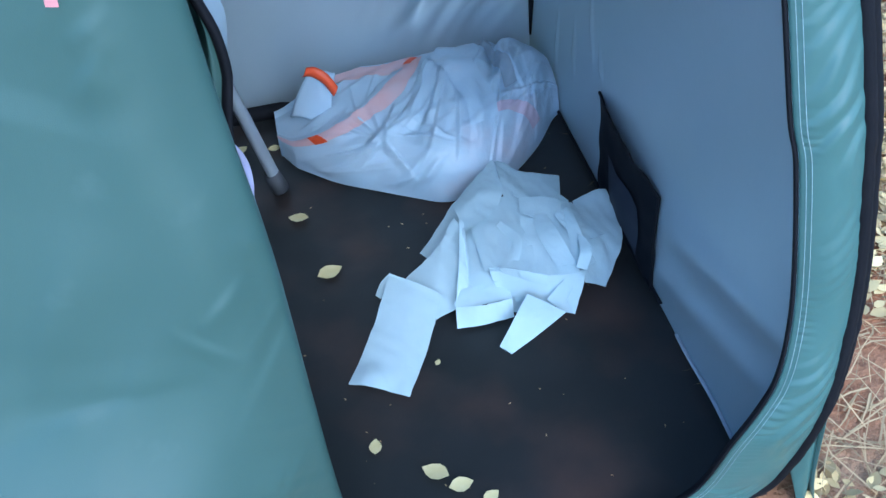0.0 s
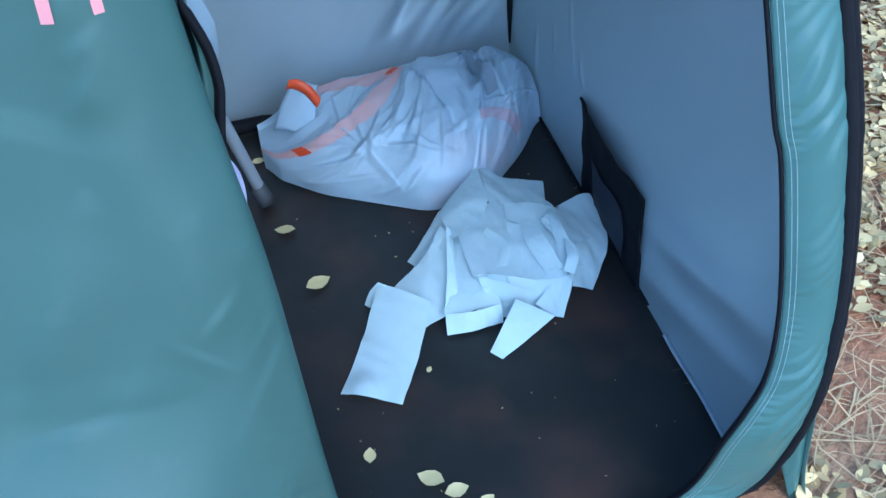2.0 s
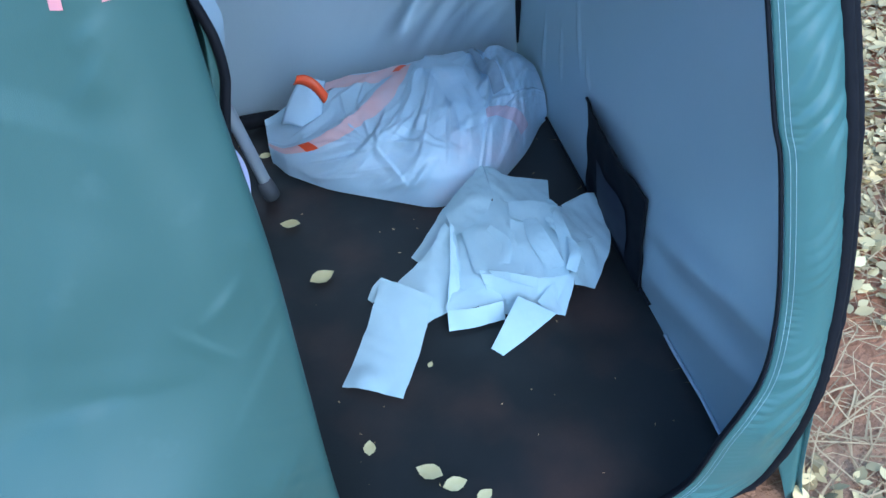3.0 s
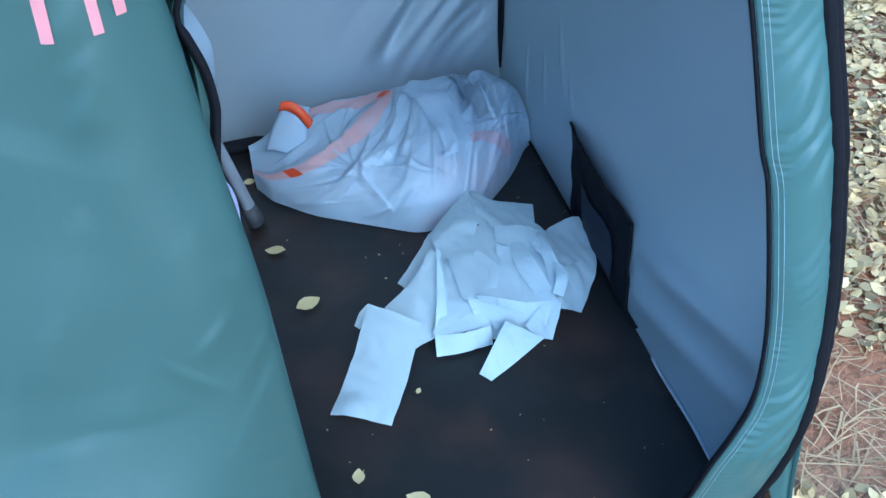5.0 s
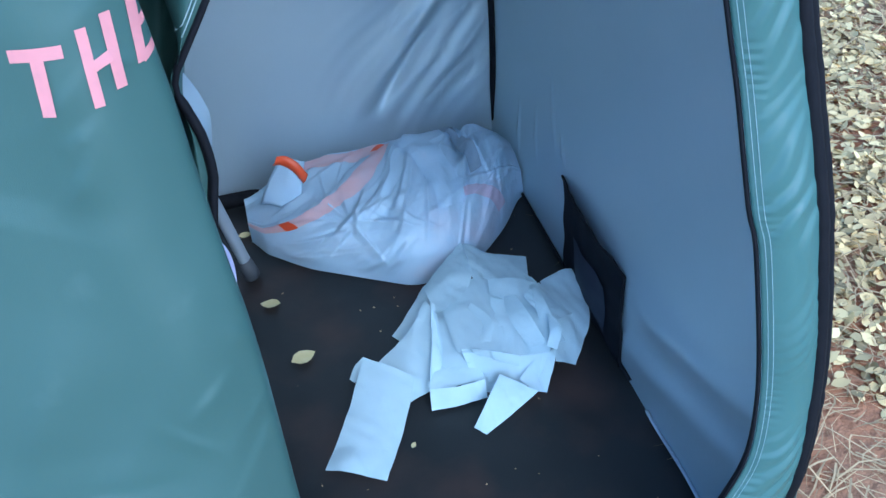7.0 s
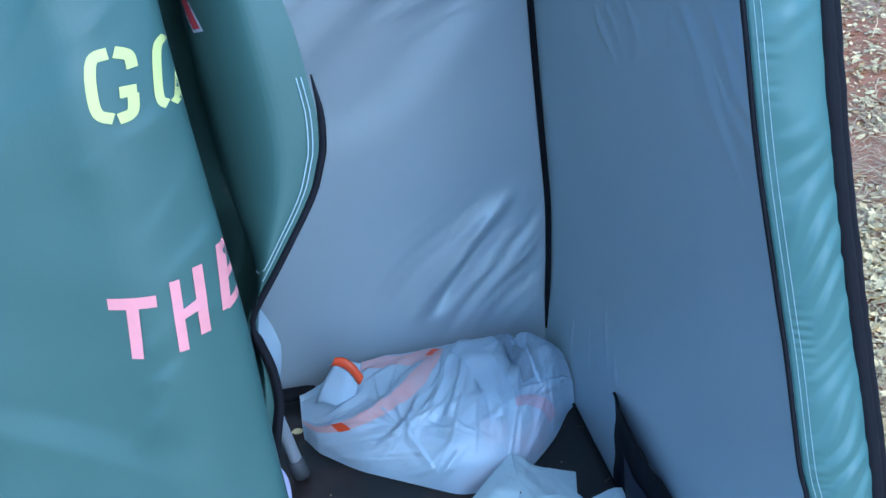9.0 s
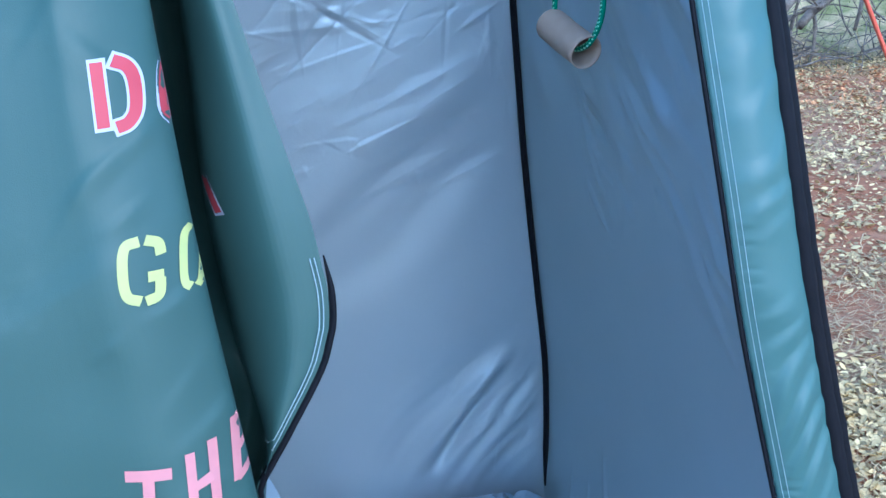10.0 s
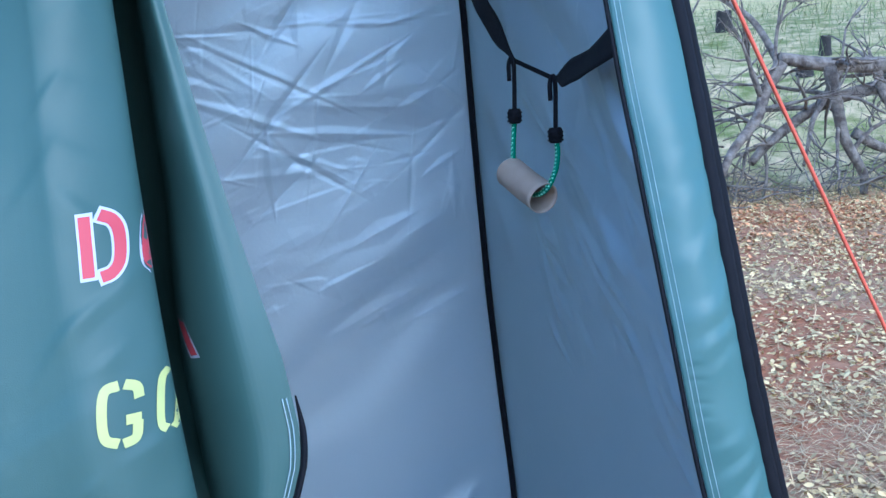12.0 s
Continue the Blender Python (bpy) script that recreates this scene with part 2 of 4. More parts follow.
fold_x = soft_table([(0, -0.018), (0.42, -0.02), (0.575, -0.021), (0.7, -0.034), (0.84, -0.04), (0.98, -0.055), (1.13, -0.069), (1.29, -0.081), (1.457, -0.091), (1.95, -0.12)])
edge_x = table([(0, -0.12), (0.3, -0.1), (0.57, -0.06), (0.66, -0.045), (0.71, -0.032), (0.746, -0.034), (0.80, -0.05), (0.858, -0.008), (0.911, 0.028), (0.93, 0.038), (0.965, 0.05), (1.0, 0.052), (1.075, 0.042), (1.21, 0.009), (1.35, -0.022), (1.46, -0.045), (1.95, -0.1)])
BACK, LEFT, TOP = 1.09, -0.65, 1.95

tent = empty("tent", "green pop-up privacy tent with silver lining, door half open", "tent")


def back_y(x, z):
    return BACK - 0.06 * (z / TOP) ** 2


rnd = random.Random(4)


def wedge(x, z, deg, length, wide, steep, peak=0.5, back=5.0):
    """A crisp fold: a narrow steep facet with a wide shallow one behind it, both pointed at the ends."""
    return (x, z, math.cos(radians(deg)), math.sin(radians(deg)), length, wide, steep, peak, back)


def folded(lines, X, Z):
    """Height of all the folds over arrays of places."""
    H = np.zeros_like(X)
    for cx, cz, ca, sa_, ln, wid, steep, peak, back in lines:
        reach = ln + wid * back
        m = (np.abs(X - cx) < reach) & (np.abs(Z - cz) < reach)
        a = ((X[m] - cx) * ca + (Z[m] - cz) * sa_) / ln + 0.5
        b = -(X[m] - cx) * sa_ + (Z[m] - cz) * ca
        s_ = np.clip(np.minimum(a / peak, (1 - a) / (1 - peak)), 0, 1)
        up = abs(steep)
        top = up * wid * s_
        H[m] += math.copysign(1, steep) * np.maximum(0, np.where(b > 0, top - up * b, top + up / back * b))
    return H


def ridge(lines, x, z):
    d = 0.0
    for cx, cz, ca, sa_, ln, amp, wid in lines:
        a = (x - cx) * ca + (z - cz) * sa_
        b = -(x - cx) * sa_ + (z - cz) * ca
        if abs(a) < ln and -wid * 3 < b < wid:
            s = 1 - abs(a) / ln
            d += amp * s * ((1 - b / wid) if b > 0 else (1 + b / (wid * 3)))
    return d


def grid_part(name, P, mat, parent, label):
    """A cloth from an array of points, one row after another."""
    n, m = P.shape[0], P.shape[1]
    k = np.arange(n * m).reshape(n, m)
    faces = np.stack([k[:-1, :-1], k[1:, :-1], k[1:, 1:], k[:-1, 1:]], -1).reshape(-1, 4)
    me = bpy.data.meshes.new(name)
    me.from_pydata(P.reshape(-1, 3).tolist(), [], faces.tolist())
    me.polygons.foreach_set("use_smooth", np.ones(len(faces), dtype=bool))
    me.materials.append(mat)
    ob = new(name, me)
    ob.parent = parent
    return tagged(ob, label)


creases = [wedge(0.25, 1.36, 19, 0.24, 0.014, 0.34, 0.3), wedge(0.34, 1.4, 38, 0.16, 0.01, 0.3), wedge(0.17, 1.325, -1, 0.34, 0.006, 0.3, 0.6), wedge(0.36, 1.295, 27, 0.13, 0.014, 0.36, 0.7), wedge(0.27, 1.25, 35, 0.1, 0.007, 0.34), wedge(0.125, 1.115, 14.5, 0.29, 0.007, 0.38, 0.6), wedge(0.29, 1.145, -3, 0.08, 0.005, 0.3), wedge(0.224, 0.957, 22, 0.17, 0.009, 0.5, 0.25), wedge(0.1, 0.95, 2, 0.15, 0.008, 0.3, 0.85), wedge(0.2, 1.215, 8, 0.2, 0.008, 0.3, 0.4), wedge(0.12, 0.94, -30, 0.08, 0.005, -0.3, 0.4)]
for k in range(95):
    deg = rnd.choice((rnd.gauss(18, 8), rnd.gauss(24, 9), rnd.gauss(1, 7), rnd.gauss(42, 8), rnd.gauss(80, 9), rnd.gauss(-25, 9)))
    creases.append(wedge(rnd.uniform(-0.3, 0.47), 1.1 + 0.65 * rnd.random() ** 0.8, deg, 0.05 + 0.17 * rnd.random() ** 2, rnd.uniform(0.003, 0.011), rnd.choice((-1, 1, 1)) * rnd.uniform(0.08, 0.3), rnd.uniform(0.2, 0.8), rnd.uniform(2.5, 7)))
for k in range(22):
    creases.append(wedge(rnd.uniform(-0.25, 0.46), rnd.uniform(0.85, 1.15), rnd.gauss(24, 10), 0.04 + 0.12 * rnd.random() ** 2, rnd.uniform(0.003, 0.007), rnd.uniform(0.12, 0.35), rnd.uniform(0.2, 0.8)))
for k in range(12):
    creases.append(wedge(rnd.uniform(0.43, 0.49), rnd.uniform(0.95, 1.5), rnd.gauss(75, 14), rnd.uniform(0.05, 0.14), rnd.uniform(0.004, 0.009), rnd.choice((-1, 1)) * rnd.uniform(0.12, 0.3), 0.5, 4))
for k in range(26):
    creases.append(wedge(rnd.uniform(0.3, 0.53), rnd.uniform(0.14, 0.42), rnd.gauss(52, 16), rnd.uniform(0.06, 0.15), rnd.uniform(0.004, 0.01), rnd.choice((-1, 1)) * rnd.uniform(0.12, 0.3), rnd.uniform(0.3, 0.7), 2))

kinks = []
for k in range(150):
    deg = rnd.choice((rnd.gauss(20, 9), rnd.gauss(28, 10), rnd.gauss(0, 8), rnd.gauss(48, 10), rnd.gauss(85, 10), rnd.gauss(-28, 12)))
    kinks.append((rnd.uniform(-0.3, 0.5), 1.1 + 0.7 * rnd.random() ** 0.8, math.cos(radians(deg)), math.sin(radians(deg)), 0.06 + 0.2 * rnd.random() ** 2, rnd.uniform(0.004, 0.018), rnd.choice((-1, 1, 1)) * rnd.uniform(0.08, 0.26)))
for k in range(18):
    kinks.append((rnd.uniform(-0.2, 0.5), rnd.uniform(0.8, 1.12), math.cos(radians(24)), math.sin(radians(24)), rnd.uniform(0.06, 0.16), rnd.uniform(0.012, 0.03), rnd.uniform(0.04, 0.1)))


def kinked(lines, X, Z):
    """Sharp crests with flat facets falling away on both sides."""
    H = np.zeros_like(X)
    for cx, cz, ca, sa_, ln, wid, steep in lines:
        m = (np.abs(X - cx) < ln + wid) & (np.abs(Z - cz) < ln + wid)
        a = np.abs((X[m] - cx) * ca + (Z[m] - cz) * sa_) / ln
        b = np.abs(-(X[m] - cx) * sa_ + (Z[m] - cz) * ca)
        H[m] += steep * np.maximum(0, wid * np.clip(1 - a, 0, 1) - b)
    return H


us = np.concatenate([np.linspace(0, 0.25, 9)[:-1], np.linspace(0.25, 1, 430)])
vs = np.linspace(0, 1, 760)
wall_rows = []
for v in vs:
    z = v * TOP
    wall_rows.append([(LEFT + (seam_x(z) - LEFT) * u, 0, z) for u in us])
W = np.array(wall_rows)
X, Z = W[..., 0], W[..., 2]
soft = np.array([[n3(x * 3, z * 3, 1) for x in np.linspace(LEFT, 0.56, 60)] for z in np.linspace(0, TOP, 90)])
gi, gj = (X - LEFT) / (0.56 - LEFT) * 59, Z / TOP * 89
i0, j0 = np.clip(gi.astype(int), 0, 58), np.clip(gj.astype(int), 0, 88)
fi, fj = gi - i0, gj - j0
soft_xz = soft[j0, i0] * (1 - fi) * (1 - fj) + soft[j0, i0 + 1] * fi * (1 - fj) + soft[j0 + 1, i0] * (1 - fi) * fj + soft[j0 + 1, i0 + 1] * fi * fj
hold = np.clip((1 - us) * 8, 0, 1)[None, :]
rise = np.clip((Z - 0.3) / 0.4, 0, 1)
wave = (0.0035 * np.sin(17 * (Z - 0.55 * X) + 2.5 * soft_xz) + 0.0012 * np.sin(41 * (Z - 0.6 * X) + 5 * soft_xz)) * rise * hold
across, along = 0.62 * Z - 0.78 * X, 0.78 * Z + 0.62 * X
pulled = np.exp(-((X - 0.4) / 0.17) ** 2 - ((Z - 0.24) / 0.15) ** 2) * np.clip((1 - us) * 25, 0, 1)[None, :]
wave = wave + pulled * (0.006 * np.sin(50 * across + 3 * soft_xz + 1.2 * np.sin(9 * along)) + 0.0012 * np.sin(170 * across + 7 * soft_xz + 2 * np.sin(14 * along)))
line_d = (X - 0.37) * 0.78 - (Z - 0.27) * 0.62
line_a = (X - 0.37) * 0.62 + (Z - 0.27) * 0.78
trough = np.exp(-(line_d / 0.016) ** 2) - 0.8 * np.exp(-((line_d + 0.034) / 0.02) ** 2) + 0.5 * np.exp(-((line_d - 0.06) / 0.014) ** 2)
wave = wave - 0.017 * trough * np.exp(-(line_a / 0.15) ** 4) * np.clip((1 - us) * 25, 0, 1)[None, :]
W[..., 1] = BACK - 0.06 * (Z / TOP) ** 2 - (0.5 * folded(creases, X, Z) + 0.85 * kinked(kinks, X, Z)) * np.clip((1 - us) * 25, 0, 1)[None, :] - wave - 0.005 * soft_xz
grid_part("back_wall", W, silver_cloth, tent, "silver-grey coated cloth wall with sharp creases")


def right_wall(u, v):
    z = v * TOP
    y0 = front_y(z) + 0.012
    y = y0 + (back_y(0, z) - y0) * u
    x = pipe_x(z) - 0.004 + (seam_x(z) - pipe_x(z)) * u
    x += math.sin(math.pi * u) * 0.012 * math.sin(math.pi * v)
    x -= (0.011 * math.exp(-((z - 0.2 + 0.3 * (y - 0.15)) / 0.03) ** 2) + 0.007 * math.exp(-((z - 0.1 + 0.3 * (y - 0.15)) / 0.025) ** 2)) * smooth((0.4 - y) * 5) * smooth(u * 9)
    x -= 0.009 * math.sin(34 * (0.75 * z - 0.62 * y) + 3 * n3(y * 4, z * 2, 4)) * smooth((z - 0.85) / 0.4) * smooth(u * 5) * smooth((1 - u) * 5)
    return (x, y, z)


streaks = []
for k in range(44):
    streaks.append(wedge(rnd.uniform(0.12, 0.72), rnd.uniform(0.85, 1.5), rnd.gauss(38, 9), 0.12 + 0.25 * rnd.random() ** 2, rnd.uniform(0.006, 0.02), rnd.uniform(0.3, 0.7), rnd.uniform(0.2, 0.8), rnd.uniform(2.5, 6)))
for y, z, deg, ln in ((0.72, 0.3, 75, 0.22), (0.8, 0.2, 80, 0.16), (0.66, 0.24, 62, 0.1), (0.9, 0.16, 86, 0.2)):
    streaks.append(wedge(y, z, deg, ln, 0.007, 0.7, 0.4, 3))
W = np.array([[right_wall(u, v) for u in np.linspace(0, 1, 260)] for v in np.linspace(0, 1, 420)])
W[..., 0] -= folded(streaks, W[..., 1], W[..., 2]) * np.clip(np.linspace(0, 1, 260) * 12, 0, 1)[None, :]
grid_part("right_wall", W, silver_cloth, tent, "silver-grey coated side wall with pale slanting streaks")


def right_outer(u, v):
    x, y, z = right_wall(u, v)
    return (x + 0.012, y, z)


part("outer_cover", sheet(right_outer, 40, 60), thin_cover, tent, "teal green outer cloth")
part("outer_cover", sheet(lambda u, v: (LEFT - 0.01 + (seam_x(v * TOP) + 0.01 - LEFT) * u, back_y(0, v * TOP) + 0.035, v * TOP), 20, 20), green_cloth, tent, "teal green outer cloth")
part("left_wall", sheet(lambda u, v: (LEFT - 0.02 * math.sin(math.pi * u), front_y(v * TOP) + (back_y(0, v * TOP) - front_y(v * TOP)) * u, v * TOP), 40, 40), silver_cloth, tent)
part("outer_cover", sheet(lambda u, v: (LEFT - 0.008 - 0.02 * math.sin(math.pi * u), front_y(v * TOP) + (back_y(0, v * TOP) - front_y(v * TOP)) * u, v * TOP), 20, 20), thin_cover, tent, "teal green outer cloth")


def roof(u, v, lift=0.0):
    x = LEFT + (0.47 - LEFT) * u
    y = front_y(TOP) + (back_y(0, TOP) - front_y(TOP)) * v
    return (x, y, TOP + lift + 0.12 * math.sin(math.pi * u) * math.sin(math.pi * v))


part("roof", sheet(roof, 24, 24), silver_cloth, tent)
part("outer_cover", sheet(lambda u, v: roof(u, v, 0.008), 24, 24), thin_cover, tent, "teal green outer cloth")


def tent_floor(u, v):
    x = LEFT + (0.552 - LEFT) * u
    y = -0.1 + (BACK + 0.1) * v
    edge = smooth(min(u, 1 - u, v, 1 - v) * 12)
    return (x, y, edge * (0.0035 * n3(x * 6, y * 6, 3) + 0.002 * n3(x * 17, y * 17, 5)) - 0.001)


part("floor_sheet", sheet(tent_floor, 120, 120, 0.003), floor_cloth, tent, "dark brown-black floor cloth stained with red dirt")

# seam tape in the back corner
tape_pts = [(seam_x(z) - 0.006, back_y(0, z) - 0.012, z) for z in np.linspace(0.07, TOP, 60)]
part("seam_tape", tube(tape_pts, 0.009, 8, lambda t: min(1.0, 0.25 + t * 14)), black_web, tent, "black binding tape along the corner seam")

# front panel beside the door: the strip between zip and hoop
zip_rows = [(1.95, 0.43), (1.43, 0.427), (1.25, 0.429), (1.08, 0.436), (0.95, 0.45), (0.806, 0.472), (0.743, 0.481), (0.63, 0.491), (0.579, 0.5), (0.443, 0.509), (0.36, 0.508), (0.30, 0.498), (0.25, 0.478), (0.2, 0.458), (0.08, 0.43), (0.03, 0.36), (0.02, 0.2)]
zip_line = spline([(x, front_y(z), z) for z, x in zip_rows], 8)
hoop_rows = [1.95, 1.43, 1.25, 1.08, 0.95, 0.806, 0.743, 0.63, 0.579, 0.443, 0.36, 0.29, 0.225, 0.12, 0.03, 0.012, 0.008]
hoop_x = [pipe_x(z) for z in hoop_rows[:-3]] + [0.53, 0.42, 0.2]
hoop_line = spline([(x, front_y(z), z) for z, x in zip(hoop_rows, hoop_x)], 8)


def band(u, v):
    k = v * (len(zip_line) - 1)
    i = min(int(k), len(zip_line) - 2)
    a = zip_line[i].lerp(zip_line[i + 1], k - i)
    b = hoop_line[i].lerp(hoop_line[i + 1], k - i)
    p = a.lerp(b, u)
    diag = p.z - 0.75 * (p.x - 0.5) + 0.1 * n3(p.x * 4, 0, p.z * 5) + 0.03 * n3(p.x * 12, 0, p.z * 13)
    saw = (diag * (34 if p.z < 0.75 else 24)) % 1.0
    ruck = math.sin(math.pi * u) * (0.0045 * min(saw / 0.75, (1 - saw) / 0.25) * max(0.0, 0.45 + 1.5 * n3(p.x * 5, 1, p.z * 9)) + 0.0035 * n3(p.x * 14, 2, p.z * 16))
    ruck += 0.0016 * math.sin(620 * p.z + 6 * n3(1, 2, p.z * 20)) * smooth(u * 8) * smooth((0.4 - u) * 4) * (0.5 + 0.8 * n3(3, 1, p.z * 11))
    return (p.x, p.y - 0.012 * math.sin(math.pi * u) - ruck, p.z)


strip = part("front_panel", sheet(band, 24, 420, 0.0015), lit_cloth, tent, "rucked teal strip between door zip and hoop")
part("zip", tube([p + Vector((-0.002, 0.003, 0)) for p in zip_line], 0.0075, 8, flat=0.35), black_web, strip, "dark zip along the door opening")
for off in (0.0035, 0.0085):
    part("stitching", tube([p + Vector((off, -0.0055 - off * 0.4, 0.3 * off)) for p in zip_line], 0.00032, 4), thread, strip, "pale stitching")
def gathered(t):
    return 1 + 0.16 * n3(t * 55, 0, 3) + 0.1 * n3(t * 140, 2, 3)


part("hoop_binding", tube(hoop_line, 0.0088, 10, gathered), black_web, tent, "black binding over the front spring hoop")
part("hoop_binding", tube([p + Vector((0.013, 0.01, 0)) for p in hoop_line], 0.0078, 10, gathered), black_web, tent, "black binding over the side spring hoop")


def skirt(u, v):
    y = -0.13 + 0.9 * u
    z = 0.24 - 0.252 * v
    return (pipe_x(0.24) + 0.012 + (0.628 - pipe_x(0.24) - 0.012) * v ** 1.4 - 0.02 * v * smooth(1 - u * 8) + 0.004 * n3(y * 9, z * 9, 1), y, z)


def front_skirt(u, v):
    k = (0.62 + 0.2 * u) * (len(hoop_line) - 1)
    i = min(int(k), len(hoop_line) - 2)
    p = hoop_line[i].lerp(hoop_line[i + 1], k - i)
    foot = Vector((0.35 * p.x + 0.65 * 0.606, -0.128, -0.012))
    return p.lerp(foot, v) + Vector((0, 0.006 + 0.004 * n3(p.x * 30, v * 4, 2), 0))


part("skirt", sheet(front_skirt, 30, 10, 0.001), lit_cloth, tent, "teal skirt below the front hoop")
part("skirt", sheet(skirt, 50, 12, 0.001), lit_cloth, tent, "teal skirt of the side wall reaching the ground")

# door flap, folded back on itself
def flap_path(z):
    fx, ex, fy = fold_x(z), edge_x(z), front_y(z) + 0.03
    back = -0.07 * (1 - smooth((z - 0.62) / 0.2))
    low = smooth((0.6 - z) / 0.6)
    near = 0.016 * smooth((1.27 - z) / 0.25)
    back -= near * smooth((z - 0.8) / 0.1)
    xs = fx + 0.01 + back
    deep = smooth((z - 0.85) / 0.12)
    pts = [(LEFT, fy - 0.02 - 0.2 * low), (-0.4, fy - 0.028 - 0.2 * low), (-0.2, fy - 0.022 - 0.115 * low), (fx - 0.07, fy - 0.024 - 0.018 * low), (fx - 0.02, fy + 0.0), (fx - 0.001, fy + 0.026), (fx - 0.02, fy + 0.06), (fx - 0.034 - 0.03 * deep + back, fy + 0.16 + 0.16 * deep), (fx - 0.036 - 0.05 * deep + back, fy + 0.28 + 0.28 * deep), (fx - 0.012 - 0.05 * deep + back, fy + 0.31 + 0.3 * deep), (fx + 0.004 - 0.018 * deep + back, fy + 0.27 + 0.25 * deep), (fx + 0.006 - 0.004 * deep + back, fy + 0.22 + 0.06 * deep)]
    return pts + [(xs + t * (ex - xs), fy + d) for t, d in ((0.02, 0.19), (0.2, 0.14), (0.6, 0.09), (1.0, 0.09))]


FLAP_V, FOLD_U, VALLEY_U = 130, 5 / 15, 10 / 15
pinches = []
for k in range(30):
    cz = rnd.uniform(0.2, 1.5)
    ang = radians(rnd.choice((-1, 1, 1)) * rnd.uniform(20, 55))
    pinches.append((fold_x(cz) - rnd.uniform(0.01, 0.09), cz, math.cos(ang), math.sin(ang), rnd.uniform(0.02, 0.07), rnd.uniform(0.001, 0.003), rnd.uniform(0.004, 0.011)))
for k in range(30):
    ang = radians(rnd.uniform(-30, 70))
    pinches.append((rnd.uniform(-0.45, -0.15), rnd.uniform(0.1, 1.6), math.cos(ang), math.sin(ang), rnd.uniform(0.06, 0.2), rnd.uniform(0.0015, 0.004), rnd.uniform(0.008, 0.026)))
flap_rows = []
for j in range(FLAP_V + 1):
    z = TOP * j / FLAP_V
    flap_rows.append(spline([(x, y, z) for x, y in flap_path(z)], 8))


def flap(u, v):
    j = min(int(v * FLAP_V), FLAP_V - 1)
    f = v * FLAP_V - j
    row0, row1 = flap_rows[j], flap_rows[j + 1]
    k = u * (len(row0) - 1)
    i = min(int(k), len(row0) - 2)
    p = row0[i].lerp(row0[i + 1], k - i).lerp(row1[i].lerp(row1[i + 1], k - i), f)
    p = p.copy()
    if u < FOLD_U:
        p.y -= 1.3 * ridge(pinches, p.x, p.z)
        away = smooth((fold_x(p.z) - p.x - 0.02) / 0.22)
        turned = 0.47 - p.z + 0.12 * (p.x + 0.3) + 0.03 * n3(p.x * 6, 3, p.z * 3)
        p.y -= away * (0.32 * max(0.0, turned) + 0.006 * n3(p.x * 6 + p.z * 4, 5, p.z * 3) - 0.008 + 0.006 * abs(n3(p.x * 6 - p.z * 5, 9, p.z * 4)))
        p.y += 0.4 * max(0.0, p.z - 1.28 + 0.2 * (p.x + 0.2)) * away
    p.y += 0.004 * n3(p.x * 5, 1, p.z * 4) + 0.0015 * n3(p.x * 16, 7, p.z * 12)
    return p


door = part("door_flap", sheet(flap, 420, 460), green_cloth, tent, "teal green door flap folded back, with stencilled words")
part("flap_lining", sheet(lambda u, v: flap(u * FOLD_U * 0.9, v) + Vector((0, 0.006, 0)), 40, 60), silver_cloth, door)

# ---- ground ----


def ground_z(x, y):
    far = y * 0.8 + x * 0.45
    up = max(0.0, far - 7.5)
    rise = 0.24 * up * smooth(up / 3) if up < 5 else 1.2 + 0.14 * (up - 5)
    rise = rise if rise < 5 else 5 + 4 * math.tanh((rise - 5) / 8)
    near = smooth((max(abs(x) - 0.75, abs(y - 0.45) - 0.75)) / 1.0)
    return -0.012 + rise + near * (0.05 * n3(x * 0.6, y * 0.6, 2) + 0.02 * n3(x * 2.3, y * 2.3, 8))


def ground_patch():
    bm = bmesh.new()
    rings = [0.0] + [0.12 * 1.075 ** k for k in range(150)]
    rings = [r for r in rings if r < 2500] + [4000]
    prev = None
    for r in rings:
        ring = [bm.verts.new((r * math.cos(a), 0.4 + r * math.sin(a), ground_z(r * math.cos(a), 0.4 + r * math.sin(a)))) for a in (2 * math.pi * k / 144 for k in range(144))] if r else [bm.verts.new((0, 0.4, -0.012))]
        if prev is not None:
            for k in range(144):
                if len(prev) == 1:
                    bm.faces.new((prev[0], ring[k], ring[(k + 1) % 144]))
                else:
                    bm.faces.new((prev[k], ring[k], ring[(k + 1) % 144], prev[(k + 1) % 144]))
        prev = ring
    return bm


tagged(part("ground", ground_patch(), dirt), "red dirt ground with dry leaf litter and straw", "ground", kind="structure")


def add_leaf(bm, p, size, turn, tilt, wide=0.45, curl=0.2):
    m = pose(0, 0, 0, math.degrees(tilt[0]), math.degrees(tilt[1]), math.degrees(turn))
    prof = ((0, 0.0), (0.25, 0.8), (0.5, 1.0), (0.75, 0.7), (1, 0.0))
    rows = []
    for t, w in prof:
        row = []
        for s in ((0,) if w == 0 else (-1, 0, 1)):
            q = m @ Vector(((t - 0.5) * size, s * w * wide * size * 0.5, curl * size * (0.25 * abs(s) * w + (t - 0.5) ** 2)))
            row.append(bm.verts.new(Vector(p) + q))
        rows.append(row)
    for a, b in zip(rows, rows[1:]):
        if len(a) == 1:
            bm.faces.new((a[0], b[0], b[1]))
            bm.faces.new((a[0], b[1], b[2]))
        elif len(b) == 1:
            bm.faces.new((a[0], b[0], a[1]))
            bm.faces.new((a[1], b[0], a[2]))
        else:
            bm.faces.new((a[0], b[0], b[1], a[1]))
            bm.faces.new((a[1], b[1], b[2], a[2]))


